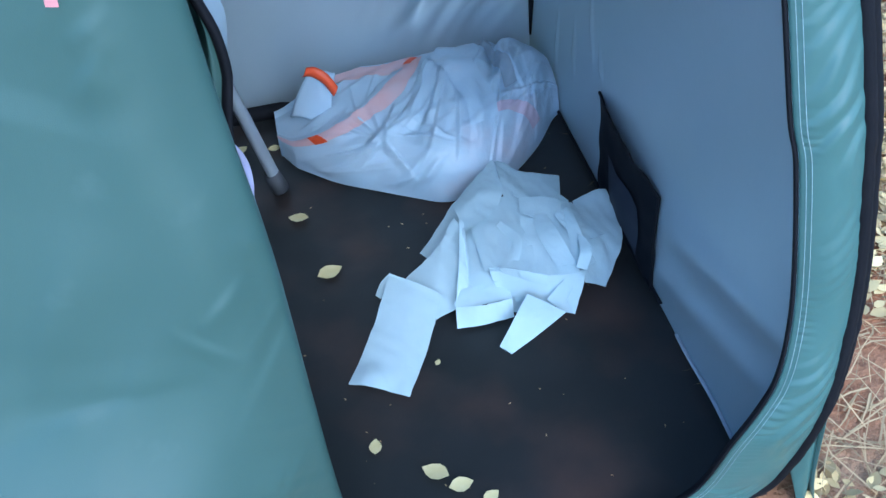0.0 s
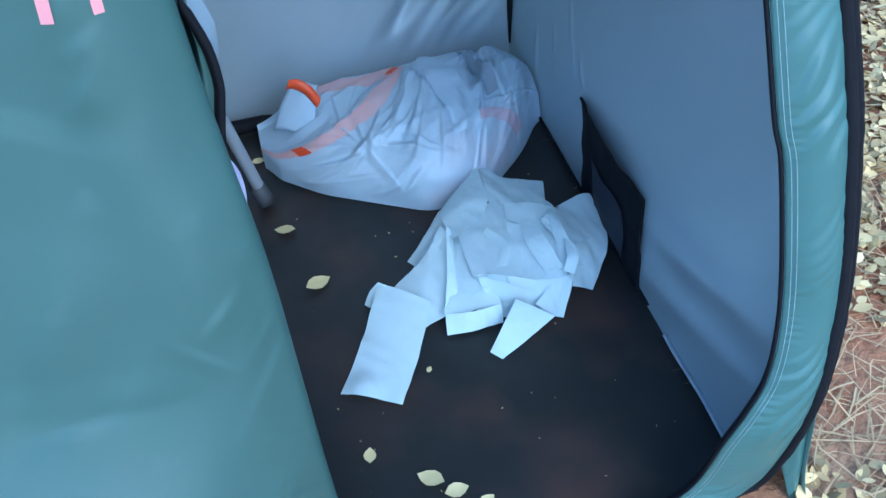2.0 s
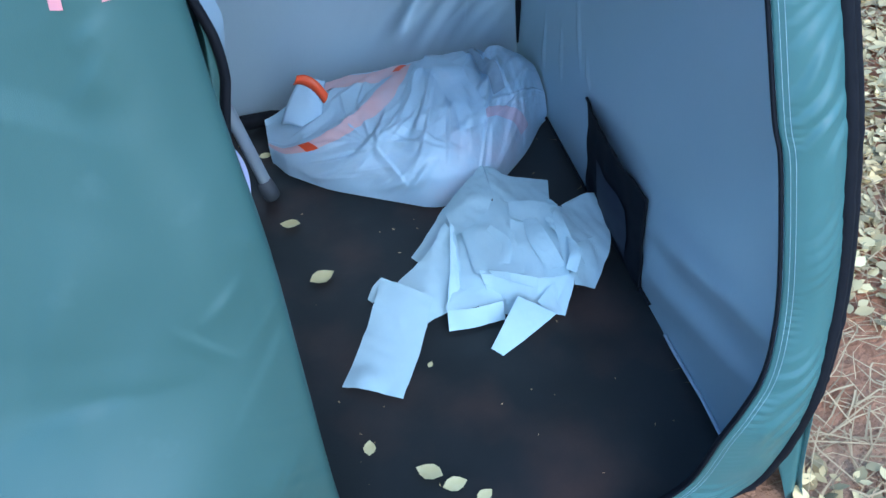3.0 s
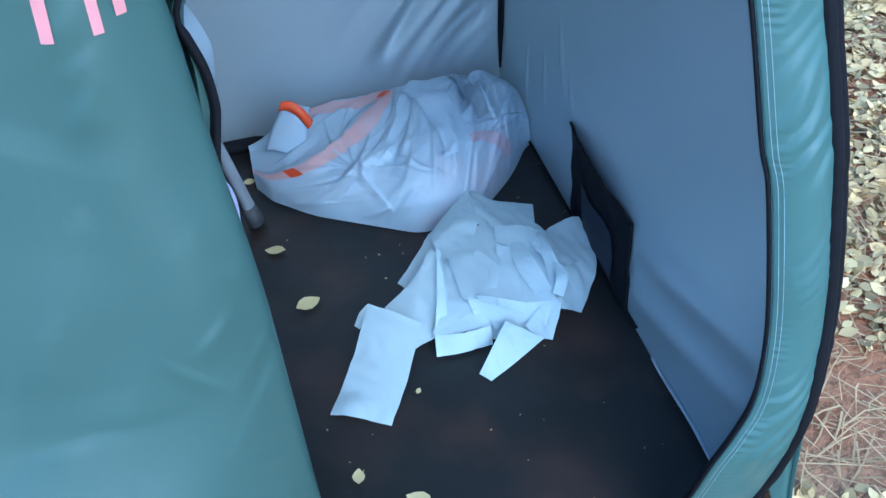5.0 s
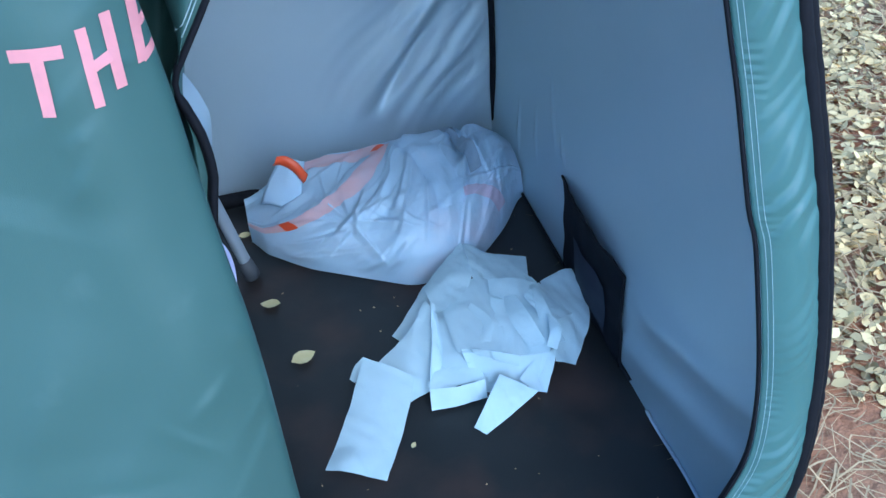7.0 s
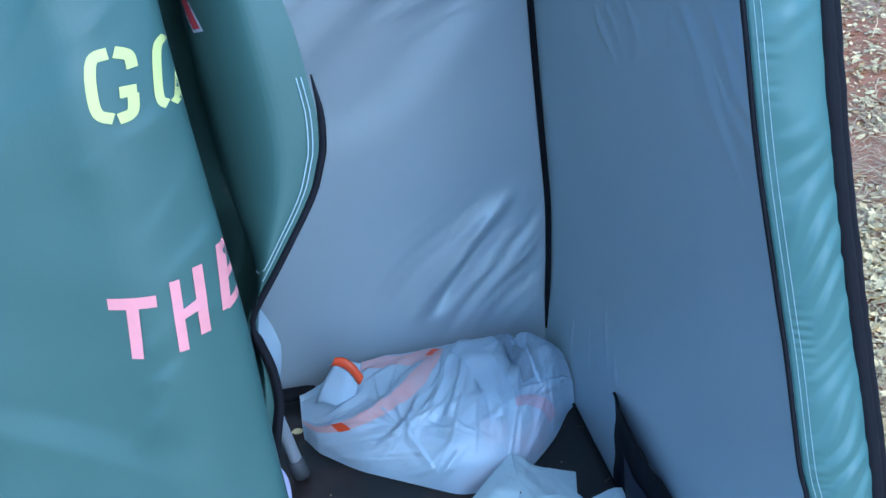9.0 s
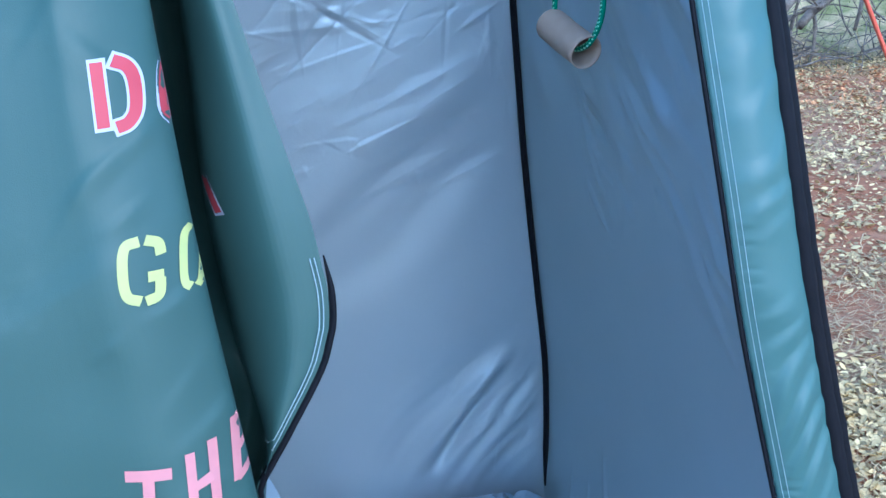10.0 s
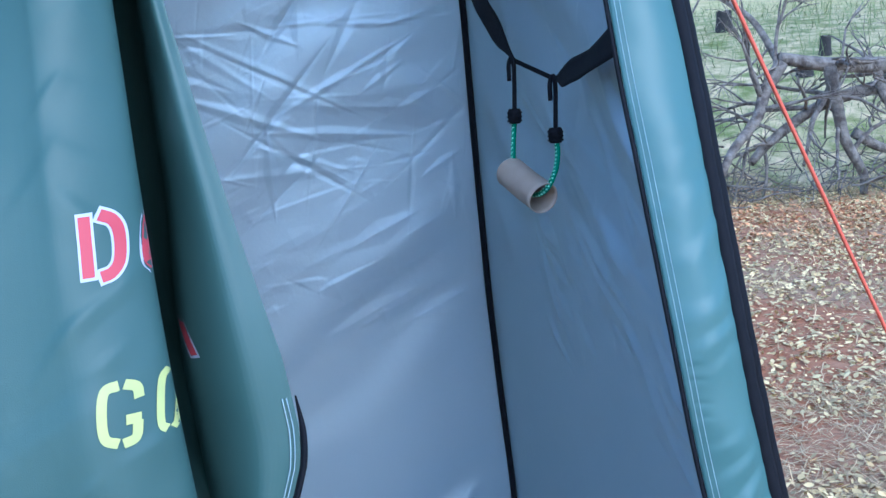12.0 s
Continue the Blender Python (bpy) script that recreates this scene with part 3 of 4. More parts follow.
def inside_tent(x, y):
    return LEFT - 0.03 < x < 0.6 and -0.16 < y < 1.13


def bare(x, y):
    """Where the red dirt lies open between the leaves."""
    return math.exp(-(((x - 0.72) / 0.2) ** 2 + ((y + 0.04) / 0.17) ** 2)) + math.exp(-(((x - 1.95) / 0.5) ** 2 + ((y - 1.85) / 0.4) ** 2))


def litter(n, seed, x0, x1, y0, y1, size):
    r = random.Random(seed)
    bm = bmesh.new()
    while n:
        x, y = r.uniform(x0, x1), r.uniform(y0, y1)
        if inside_tent(x, y) or 0.7 * n3(x * 1.7, y * 1.7, 20) + 0.4 * n3(x * 5, y * 5, 31) + r.uniform(-0.25, 0.6) - 0.62 * bare(x, y) < 0:
            n -= 0 if inside_tent(x, y) else 0.25
            n = max(n, 0)
            continue
        if r.random() > min(1.0, min(x - x0 + 0.3, x1 - x, y - y0, y1 - y) / (0.18 * (x1 - x0))):
            n = max(0, n - 0.7)
            continue
        s = r.uniform(*size)
        add_leaf(bm, (x, y, ground_z(x, y) + r.uniform(0.004, 0.02)), s, r.uniform(0, 6.28), (r.gauss(0, 0.35), r.gauss(0, 0.35)), r.uniform(0.4, 0.65), r.uniform(-0.3, 0.5))
        n = max(0, n - 1)
    return bm


tagged(part("leaf_litter", litter(8500, 1, 0.55, 2.8, -0.8, 2.6, (0.016, 0.042)), litter_leaf), "pale dry leaves strewn over red dirt", "leaf litter", kind="stuff")
tagged(part("leaf_litter", litter(42000, 2, 1.3, 6.8, 1.0, 7.6, (0.014, 0.045)), litter_leaf), "pale dry leaves strewn over dirt and grass", "leaf litter", kind="stuff")
tagged(part("leaf_litter", litter(14000, 4, 0.55, 1.7, -0.6, 1.5, (0.012, 0.04)), litter_leaf), "pale yellow-green leaves lying beside the tent", "leaf litter", kind="stuff")
rust_leaf = material("rust_leaf_litter", (0.5, 0.22, 0.09), 0.85, second=(0.62, 0.36, 0.17), scale=5, per_piece=0.5)
tagged(part("leaf_litter", litter(9000, 8, 2.6, 7.2, 4.6, 6.6, (0.02, 0.05)), rust_leaf), "rust-orange dead leaves drifted before fallen tree", "leaf litter", kind="stuff")
tagged(part("leaf_litter", litter(1500, 3, -4.0, 0.55, -3.0, 4.0, (0.02, 0.05)), litter_leaf), "pale dry leaves strewn round the tent", "leaf litter", kind="stuff")


def straws(n, seed, x0, x1, y0, y1, size, upright=0.1):
    r = random.Random(seed)
    bm = bmesh.new()
    for _ in range(n):
        x, y = r.uniform(x0, x1), r.uniform(y0, y1)
        if inside_tent(x, y):
            continue
        z, a, ln, w = ground_z(x, y) + r.uniform(0.002, 0.015), r.uniform(0, 6.28), r.uniform(*size), r.uniform(0.0006, 0.0017) * (1 + 0.2 * abs(y))
        d, e = Vector((math.cos(a), math.sin(a), r.gauss(0, upright))), Vector((-math.sin(a), math.cos(a), 0)) * w
        p, bend = Vector((x, y, z)), Vector((r.gauss(0, 0.1), r.gauss(0, 0.1), 0.04)) * ln
        vs = [bm.verts.new(q) for q in (p - e, p + e, p + d * ln * 0.5 + bend + e, p + d * ln * 0.5 + bend - e, p + d * ln)]
        bm.faces.new(vs[:4])
        bm.faces.new((vs[3], vs[2], vs[4]))
    return bm


tagged(part("dry_straw", straws(12000, 5, 0.55, 2.6, -0.8, 2.4, (0.04, 0.16)), straw), "dry grass stalks lying on red dirt", "straw", kind="stuff")
tagged(part("dry_straw", straws(9000, 6, 1.2, 7.5, 1.0, 8.0, (0.06, 0.2), 0.3), straw), "dry grass stalks lying on dirt", "straw", kind="stuff")
grass_blade = material("green_grass_blades", (0.14, 0.2, 0.06), 0.7, second=(0.34, 0.3, 0.17), scale=1.5, per_piece=0.4)
tagged(part("grass", straws(14000, 7, 3.0, 14.0, 6.2, 18.0, (0.06, 0.24), 1.2), grass_blade), "thin green and dry grass on the far bank", "grass", kind="stuff")

# ---- door flap details ----


def on_flap(x, z, lift, lo=0.0, hi=None):
    hi = FOLD_U if hi is None else hi
    v = z / TOP
    for _ in range(22):
        mid = (lo + hi) / 2
        if flap(mid, v).x < x:
            lo = mid
        else:
            hi = mid
    p = flap(lo, v)
    return Vector((p.x, p.y - lift, p.z))


def stroke(bm, pts, width, lift, lo=0.0, hi=None):
    line = spline([(x, 0, z) for x, z in pts], 6)
    rows = []
    for i, p in enumerate(line):
        d = line[min(i + 1, len(line) - 1)] - line[max(i - 1, 0)]
        side = Vector((-d.z, 0, d.x)).normalized() * width / 2
        rows.append([bm.verts.new(on_flap(p.x + side.x * k, p.z + side.z * k, lift, lo, hi)) for k in (-1, 0, 1)])
    for a, b in zip(rows, rows[1:]):
        for k in (0, 1):
            bm.faces.new((a[k], a[k + 1], b[k + 1], b[k]))


def letter(name, paint, strokes, width, outline=None, lo=0.0, hi=None, label=""):
    strokes = strokes if lo else [[(x + 0.002, z + 0.003) for x, z in pts] for pts in strokes]
    bm = bmesh.new()
    for k, pts in enumerate(strokes):
        stroke(bm, pts, width, 0.0014 + 0.0002 * k, lo, hi)
    ob = part(name, bm, paint, door, label)
    if outline:
        bm = bmesh.new()
        for k, pts in enumerate(strokes):
            (x0, z0), (x1, z1), (xa, za), (xb, zb) = pts[0], pts[1], pts[-2], pts[-1]
            k0, k1 = 0.003 / math.hypot(x1 - x0, z1 - z0), 0.003 / math.hypot(xb - xa, zb - za)
            longer = [(x0 - (x1 - x0) * k0, z0 - (z1 - z0) * k0), *pts[1:-1], (xb + (xb - xa) * k1, zb + (zb - za) * k1)]
            if len(pts) > 2:
                longer.insert(1, pts[0])
                longer.insert(-1, pts[-1])
            stroke(bm, longer, width + outline, 0.0008 + 0.0001 * k, lo, hi)
        part("outline", bm, white_paint, ob, "white outline of a stencilled letter")
    return ob


letter("letter_t", pink_paint, [[(-0.153, 0.894), (-0.112, 0.891)], [(-0.133, 0.889), (-0.137, 0.842)]], 0.0105, label="pink stencilled letter T")
letter("letter_h", pink_paint, [[(-0.095, 0.904), (-0.097, 0.841)], [(-0.075, 0.909), (-0.077, 0.849)], [(-0.094, 0.873), (-0.078, 0.877)]], 0.0085, label="pink stencilled letter H")
letter("letter_e", pink_paint, [[(-0.054, 0.918), (-0.057, 0.86)], [(-0.054, 0.914), (-0.041, 0.92)], [(-0.056, 0.888), (-0.045, 0.892)], [(-0.057, 0.862), (-0.045, 0.868)]], 0.0075, label="pink stencilled letter E")
letter("letter_g", yellow_paint, [[(-0.113, 1.098), (-0.125, 1.095), (-0.129, 1.076), (-0.128, 1.055), (-0.117, 1.048)], [(-0.108, 1.098), (-0.098, 1.093), (-0.0965, 1.083)], [(-0.113, 1.047), (-0.102, 1.05), (-0.099, 1.064)], [(-0.096, 1.066), (-0.109, 1.067)]], 0.0088, label="pale yellow stencilled letter G")
letter("letter_o", yellow_paint, [[(-0.07, 1.099), (-0.076, 1.093), (-0.079, 1.074), (-0.08, 1.054), (-0.075, 1.048)], [(-0.066, 1.098), (-0.062, 1.091), (-0.063, 1.072), (-0.066, 1.052), (-0.07, 1.047)]], 0.0068, label="pale yellow stencilled letter O")
letter("letter_d", red_paint, [[(-0.131, 1.25), (-0.1305, 1.195)], [(-0.118, 1.25), (-0.107, 1.244), (-0.102, 1.231), (-0.103, 1.208), (-0.11, 1.197), (-0.12, 1.194)]], 0.0105, 0.0045, label="red stencilled letter D edged in white")
letter("letter_o", red_paint, [[(-0.071, 1.249), (-0.077, 1.238), (-0.0795, 1.206), (-0.074, 1.194)]], 0.0085, 0.0045, label="red stencilled letter O edged in white")
letter("letter_n", red_paint, [[(-0.0655, 1.104), (-0.052, 1.075)]], 0.0085, 0.004, VALLEY_U, 1.0, label="red stencilled letter stroke on the fold")

flap_edge = [flap(1.0, z / TOP) for z in np.linspace(0.3, 1.035, 70)]
part("zip", tube([p + Vector((0.004, 0.002, 0)) for p in flap_edge], 0.0075, 8, lambda t: (1.5 if t < 0.66 else 1.0) * min(1.0, 0.25 + (1 - t) * 14), flat=0.5), black_web, door, "black zip along the flap edge")
for off in (0.006, 0.0105):
    part("stitching", tube([on_flap(flap_edge[k].x - off, flap_edge[k].z, 0.002, VALLEY_U, 1.0) for k in range(48, 70)], 0.0007, 4), thread, door, "pale stitching")

part("liner_edge", sheet(lambda u, v: (edge_x(0.46 + 0.17 * v) - 0.03 + (0.03 + 0.03 * math.sin(math.pi * min(1, 1.15 * (1 - v))) ** 0.7 - 0.004) * u, front_y(0.5) + 0.2 - 0.01 * u + 0.004 * math.sin(11 * v), 0.46 + 0.17 * v), 8, 24, 0.0006), violet_liner, door, "pale violet plastic showing past the flap edge")
part("lining_edge", sheet(lambda u, v: (edge_x(0.715 + 0.09 * v) + 0.004 + 0.011 * u * math.sin(math.pi * (0.1 + 0.8 * v)), front_y(0.715 + 0.09 * v) + 0.128 + 0.035 * u, 0.715 + 0.09 * v), 4, 14), silver_cloth, door, "pale lining turned out along the flap edge")

# ---- inside walls: pocket, hem, strap ----


def on_right(y, z, off=0.004):
    u = (y - front_y(z) - 0.012) / (back_y(0, z) - front_y(z) - 0.012)
    x, yy, zz = right_wall(min(1, max(0, u)), z / TOP)
    return Vector((x - off, yy, zz))


def pocket_net(u, v):
    a = Vector((0.58 - 0.27 * u, 0.006))
    b = Vector((0.641 - 0.295 * u, 0.193 - 0.013 * u + 0.012 * math.sin(math.pi * u)))
    q = a.lerp(b, v)
    off = 0.006 + 0.016 * math.sin(math.pi * min(u, 1)) * v + 0.006 * n3(q.x * 20, q.y * 20, 3)
    return on_right(q.x, q.y, off)


pocket = part("pocket", sheet(pocket_net, 40, 30), mesh_black, tent, "black mesh pocket sewn to the side wall")
part("pocket_edge", tube([pocket_net(k / 30, 1.0) for k in range(31)], 0.003, 6), black_web, pocket)
part("pocket_edge", tube([pocket_net(1.0, k / 10) for k in range(11)], 0.003, 6), black_web, pocket)
part("pocket_lining", sheet(lambda u, v: pocket_net(0.3 + 0.5 * u, 0.15 + 0.5 * v) + Vector((-0.004 - 0.006 * math.sin(math.pi * u) * math.sin(math.pi * v), 0, 0)), 16, 16), navy_cloth, pocket, "dark blue cloth bulge of the pocket")
pale_hem = material("pale_hem_tape", (0.42, 0.48, 0.55), 0.5, second=(0.3, 0.33, 0.36), scale=25)
part("hem_tape", tube([on_right(y, 0.012 + 0.006 * n3(y * 9, 0, 0), 0.004) for y in np.linspace(-0.06, 0.2, 30)], 0.004, 8, flat=0.5), pale_hem, tent, "pale tape along the wall's foot")
part("hem_tape", tube([on_right(y, 0.012, 0.004) for y in np.linspace(0.27, 1.05, 30)], 0.004, 8, flat=0.5), black_web, tent)


def webbing(points, wide, twist, material_, parent, name, label=""):
    line = [Vector(p).lerp(Vector(q), k / 10) for p, q in zip(points, points[1:]) for k in range(10)] + [Vector(points[-1])]
    n = len(line) - 1

    def f(u, v):
        i = min(int(round(v * n)), n)
        d = (line[min(i + 2, n)] - line[max(i - 2, 0)]).normalized()
        side = d.cross(Vector((1, 0.15, 0))).normalized()
        out = d.cross(side)
        a = twist(v)
        return line[i] + (side * math.cos(a) + out * math.sin(a)) * wide(v) * (u - 0.5)

    return part(name, sheet(f, 6, n, 0.0015), material_, parent, label)


strap_pts = [(seam_x(1.62) - 0.01, 1.05, 1.63), (0.44, 0.75, 1.475), (0.437, 0.55, 1.371), (0.472, 0.47, 1.341), (0.462, 0.33, 1.36), (0.448, 0.19, 1.39)]
webbing(strap_pts, lambda v: 0.042 - 0.035 * smooth((0.2 - abs(v - 0.5)) / 0.1), lambda v: 0.5 * math.sin(6 * v) * smooth((v - 0.4) * 5), black_web, tent, "strap", "black webbing strap hung across the side wall")

# ---- things in the tent ----
cord = empty("bungee_cord", "green elastic cord with black hooks hung from strap", "elastic cord")
left_line = spline([(0.433, 0.55, 1.289), (0.43, 0.552, 1.25), (0.427, 0.55, 1.215)], 10)
right_line = spline([(0.469, 0.47, 1.262), (0.47, 0.466, 1.235), (0.463, 0.462, 1.208), (0.45, 0.47, 1.182), (0.438, 0.5, 1.174), (0.425, 0.545, 1.19), (0.427, 0.552, 1.22)], 10)
part("cord", tube(right_line, 0.0042, 8), green_cord, cord)
part("cord", tube(left_line, 0.0042, 8), green_cord, cord)
fleck = material("pale_green_fleck", (0.35, 0.75, 0.55), 0.6)
bm = bmesh.new()
for line in (left_line, right_line[:42]):
    for k in range(0, len(line) - 1, 2):
        c = line[k]
        for a in (0.3, 2.4, 4.5):
            o = Vector((-0.6, -0.8 * math.sin(a), 0.6 * math.cos(a))).normalized() * 0.0042
            box(bm, c + o - Vector((0.0011, 0.0011, 0.0011)), c + o + Vector((0.0011, 0.0011, 0.0011)))
tagged(part("cord_weave", bm, fleck, cord, "pale woven flecks of the cord", shade=False), kind="stuff")
for x, y, z, top in ((0.433, 0.55, 1.289, 1.369), (0.469, 0.47, 1.262, 1.339)):
    bm = tube([(x, y, z - 0.012), (x, y, z - 0.004), (x, y, z + 0.006), (x, y, z + 0.01)], 0.0105, 12, lambda t: 0.8 + 0.25 * math.sin(math.pi * t))
    for k in range(3):
        tube([(x, y, z - 0.008 + 0.006 * k - 0.001), (x, y, z - 0.008 + 0.006 * k + 0.001)], 0.0118, 12, bm=bm)
    end = part("cord_end", bm, black_web, cord, "ribbed black plastic end")
    part("hook", tube(spline([(x, y, z), (x + 0.002, y, top - 0.03), (x + 0.001, y - 0.004, top - 0.004), (x, y, top + 0.007), (x - 0.004, y + 0.004, top - 0.003), (x - 0.005, y + 0.002, top - 0.028)], 8), 0.0034, 8), black_web, cord, "black hook")

a, b = Vector((0.4235, 0.557, 1.203)), Vector((0.447, 0.462, 1.169))
ax = (b - a).normalized()
s1 = ax.cross(Vector((0, 0, 1))).normalized()
s2 = s1.cross(ax)


def roll(u, v):
    r = 0.024 if v <= 0.5 else 0.0226
    k = v * 2 if v <= 0.5 else (1 - v) * 2
    an = 2 * math.pi * u
    return a + (b - a) * k + (s1 * math.cos(an) + s2 * math.sin(an)) * (r + 0.0004 * math.sin(3 * an + 9 * k))


tagged(part("cardboard_tube", sheet(roll, 40, 21, closed=True), card), "empty grey-brown cardboard roll threaded on the cord", "cardboard tube")

leaf_spots = [(-0.039, 0.68, 0.043, 2.8), (0.003, 0.513, 0.05, 0.35), (0.026, 0.117, 0.03, 1.4), (0.106, 0.05, 0.045, 2.5), (0.138, 0.02, 0.038, 0.1), (-0.068, 0.923, 0.03, 0.1), (-0.14, 0.938, 0.035, 0.6), (0.151, 0.253, 0.014, 1.0), (0.175, -0.01, 0.03, 0.5)]
for x, y, size, turn in leaf_spots:
    bm = bmesh.new()
    add_leaf(bm, (0, 0, 0), size, turn, (0.08, 0.05), 0.66, 0.3)
    ob = tagged(part("leaf", bm, pale_leaf), "pale dry leaf lying on the dark floor", "leaf", "leaves on the tent floor")
    ob.location = (x, y, 0.0055)

rnd = random.Random(11)
bm = bmesh.new()
for _ in range(70):
    x, y = rnd.uniform(-0.15, 0.52), rnd.uniform(-0.05, 1.0)
    add_leaf(bm, (x, y, 0.0035), rnd.uniform(0.002, 0.007), rnd.uniform(0, 6), (0, 0), rnd.uniform(0.2, 0.7), 0.1)
tagged(part("floor_crumbs", bm, straw), "dry crumbs and bits scattered on floor cloth", "crumbs", kind="stuff")

heap = empty("toilet_paper_heap", "loose heap of unrolled white toilet paper strips", "toilet paper", at=(0.3, 0.42, 0))


def ribbon(a0, b0, a1, b1, a2, b2, seed=0):
    """A tissue ribbon through three cross lines a-b, bent smoothly along its length, soft creases, slightly curled rims."""
    A, B = spline((a0, a1, a2), 14), spline((b0, b1, b2), 14)
    n = len(A) - 1

    def f(u, v):
        k = v * n
        i = min(int(k), n - 1)
        a_, b_ = A[i].lerp(A[i + 1], k - i), B[i].lerp(B[i + 1], k - i)
        p = a_.lerp(b_, u)
        along = A[i + 1] - A[i] + B[i + 1] - B[i]
        up = (b_ - a_).cross(along)
        up = up.normalized() if up.length > 1e-9 else Vector((0, 0, 1))
        up = up if up.z > 0 else -up
        wide = (b_ - a_).length
        bow = 0.03 * wide * math.sin(math.pi * u)
        crease = 0.008 * (abs(n3(p.x * 12 + seed, p.y * 12, p.z * 6 + seed * 3)) - 0.15) + 0.006 * (abs(n3(p.x * 26 + p.y * 9, p.y * 14 + seed, seed * 2)) - 0.15) + 0.0012 * n3(p.x * 45, p.y * 45, seed) + 0.0012 * n3(p.x * 110, p.y * 110, seed)
        p = p + up * (bow + crease * min(1.0, wide / 0.06))
        p.z = max(p.z, 0.003 + 0.0006 * (seed % 4))
        return p - heap.location

    return part("paper_strip", sheet(f, 18, 30), paper_white, heap)


ribbon((0.107, 0.455, 0.030), (0.186, 0.379, 0.030), (0.057, 0.350, 0.010), (0.142, 0.286, 0.010), (0.002, 0.248, 0.004), (0.094, 0.198, 0.004), seed=1)
ribbon((0.075, 0.434, 0.004), (0.082, 0.423, 0.004), (0.090, 0.450, 0.018), (0.104, 0.419, 0.018), (0.107, 0.455, 0.030), (0.148, 0.415, 0.030), seed=2)
ribbon((0.135, 0.455, 0.008), (0.168, 0.345, 0.006), (0.201, 0.476, 0.050), (0.232, 0.365, 0.030), (0.241, 0.514, 0.075), (0.253, 0.467, 0.080), seed=3)
ribbon((0.248, 0.501, 0.084), (0.253, 0.489, 0.084), (0.228, 0.417, 0.066), (0.231, 0.362, 0.034), (0.205, 0.351, 0.036), (0.223, 0.365, 0.012), seed=4)
ribbon((0.170, 0.511, 0.010), (0.182, 0.489, 0.012), (0.215, 0.542, 0.035), (0.230, 0.492, 0.040), (0.249, 0.569, 0.060), (0.258, 0.514, 0.070), seed=5)
ribbon((0.249, 0.568, 0.058), (0.250, 0.463, 0.083), (0.307, 0.620, 0.073), (0.303, 0.489, 0.088), (0.350, 0.665, 0.068), (0.339, 0.531, 0.093), seed=6)
ribbon((0.351, 0.673, 0.062), (0.336, 0.529, 0.087), (0.400, 0.625, 0.054), (0.360, 0.453, 0.092), (0.464, 0.605, 0.042), (0.424, 0.465, 0.082), seed=7)
ribbon((0.266, 0.538, 0.070), (0.264, 0.374, 0.066), (0.322, 0.537, 0.084), (0.310, 0.342, 0.082), (0.376, 0.529, 0.084), (0.342, 0.337, 0.080), seed=8)
ribbon((0.361, 0.514, 0.088), (0.322, 0.341, 0.080), (0.409, 0.500, 0.090), (0.366, 0.326, 0.076), (0.446, 0.482, 0.082), (0.413, 0.321, 0.070), seed=9)
ribbon((0.372, 0.463, 0.090), (0.393, 0.448, 0.100), (0.366, 0.395, 0.094), (0.399, 0.390, 0.104), (0.380, 0.332, 0.082), (0.412, 0.337, 0.080), seed=10)
ribbon((0.245, 0.508, 0.055), (0.213, 0.374, 0.028), (0.273, 0.491, 0.070), (0.260, 0.362, 0.050), (0.300, 0.482, 0.078), (0.289, 0.356, 0.055), seed=11)
ribbon((0.436, 0.531, 0.070), (0.447, 0.494, 0.080), (0.422, 0.440, 0.095), (0.437, 0.410, 0.100), (0.408, 0.325, 0.080), (0.447, 0.340, 0.070), seed=12)
ribbon((0.465, 0.525, 0.050), (0.535, 0.542, 0.045), (0.451, 0.421, 0.070), (0.528, 0.429, 0.030), (0.426, 0.331, 0.035), (0.466, 0.336, 0.008), seed=13)
ribbon((0.430, 0.388, 0.097), (0.437, 0.371, 0.102), (0.420, 0.343, 0.100), (0.441, 0.344, 0.097), (0.408, 0.325, 0.084), (0.425, 0.321, 0.074), seed=14)
ribbon((0.261, 0.499, 0.050), (0.246, 0.403, 0.040), (0.250, 0.396, 0.045), (0.202, 0.342, 0.030), (0.294, 0.395, 0.050), (0.299, 0.330, 0.035), seed=15)
ribbon((0.202, 0.340, 0.032), (0.198, 0.317, 0.004), (0.249, 0.323, 0.042), (0.250, 0.312, 0.006), (0.297, 0.326, 0.040), (0.296, 0.312, 0.008), seed=16)
ribbon((0.280, 0.356, 0.089), (0.290, 0.355, 0.074), (0.321, 0.334, 0.092), (0.322, 0.332, 0.072), (0.358, 0.318, 0.086), (0.355, 0.315, 0.064), seed=17)
ribbon((0.301, 0.357, 0.050), (0.306, 0.334, 0.020), (0.334, 0.342, 0.050), (0.329, 0.330, 0.025), (0.361, 0.329, 0.050), (0.350, 0.318, 0.030), seed=18)
ribbon((0.321, 0.317, 0.054), (0.376, 0.276, 0.034), (0.288, 0.281, 0.039), (0.325, 0.259, 0.015), (0.256, 0.256, 0.008), (0.272, 0.238, 0.004), seed=19)
ribbon((0.351, 0.303, 0.045), (0.372, 0.292, 0.020), (0.390, 0.326, 0.060), (0.392, 0.295, 0.006), (0.429, 0.341, 0.060), (0.398, 0.293, 0.004), seed=20)
ribbon((0.404, 0.442, 0.099), (0.426, 0.377, 0.084), (0.421, 0.456, 0.094), (0.444, 0.385, 0.079), (0.451, 0.496, 0.069), (0.483, 0.403, 0.064), seed=21)
ribbon((0.271, 0.376, 0.075), (0.280, 0.350, 0.030), (0.334, 0.341, 0.080), (0.334, 0.324, 0.030), (0.417, 0.333, 0.070), (0.381, 0.301, 0.020), seed=22)
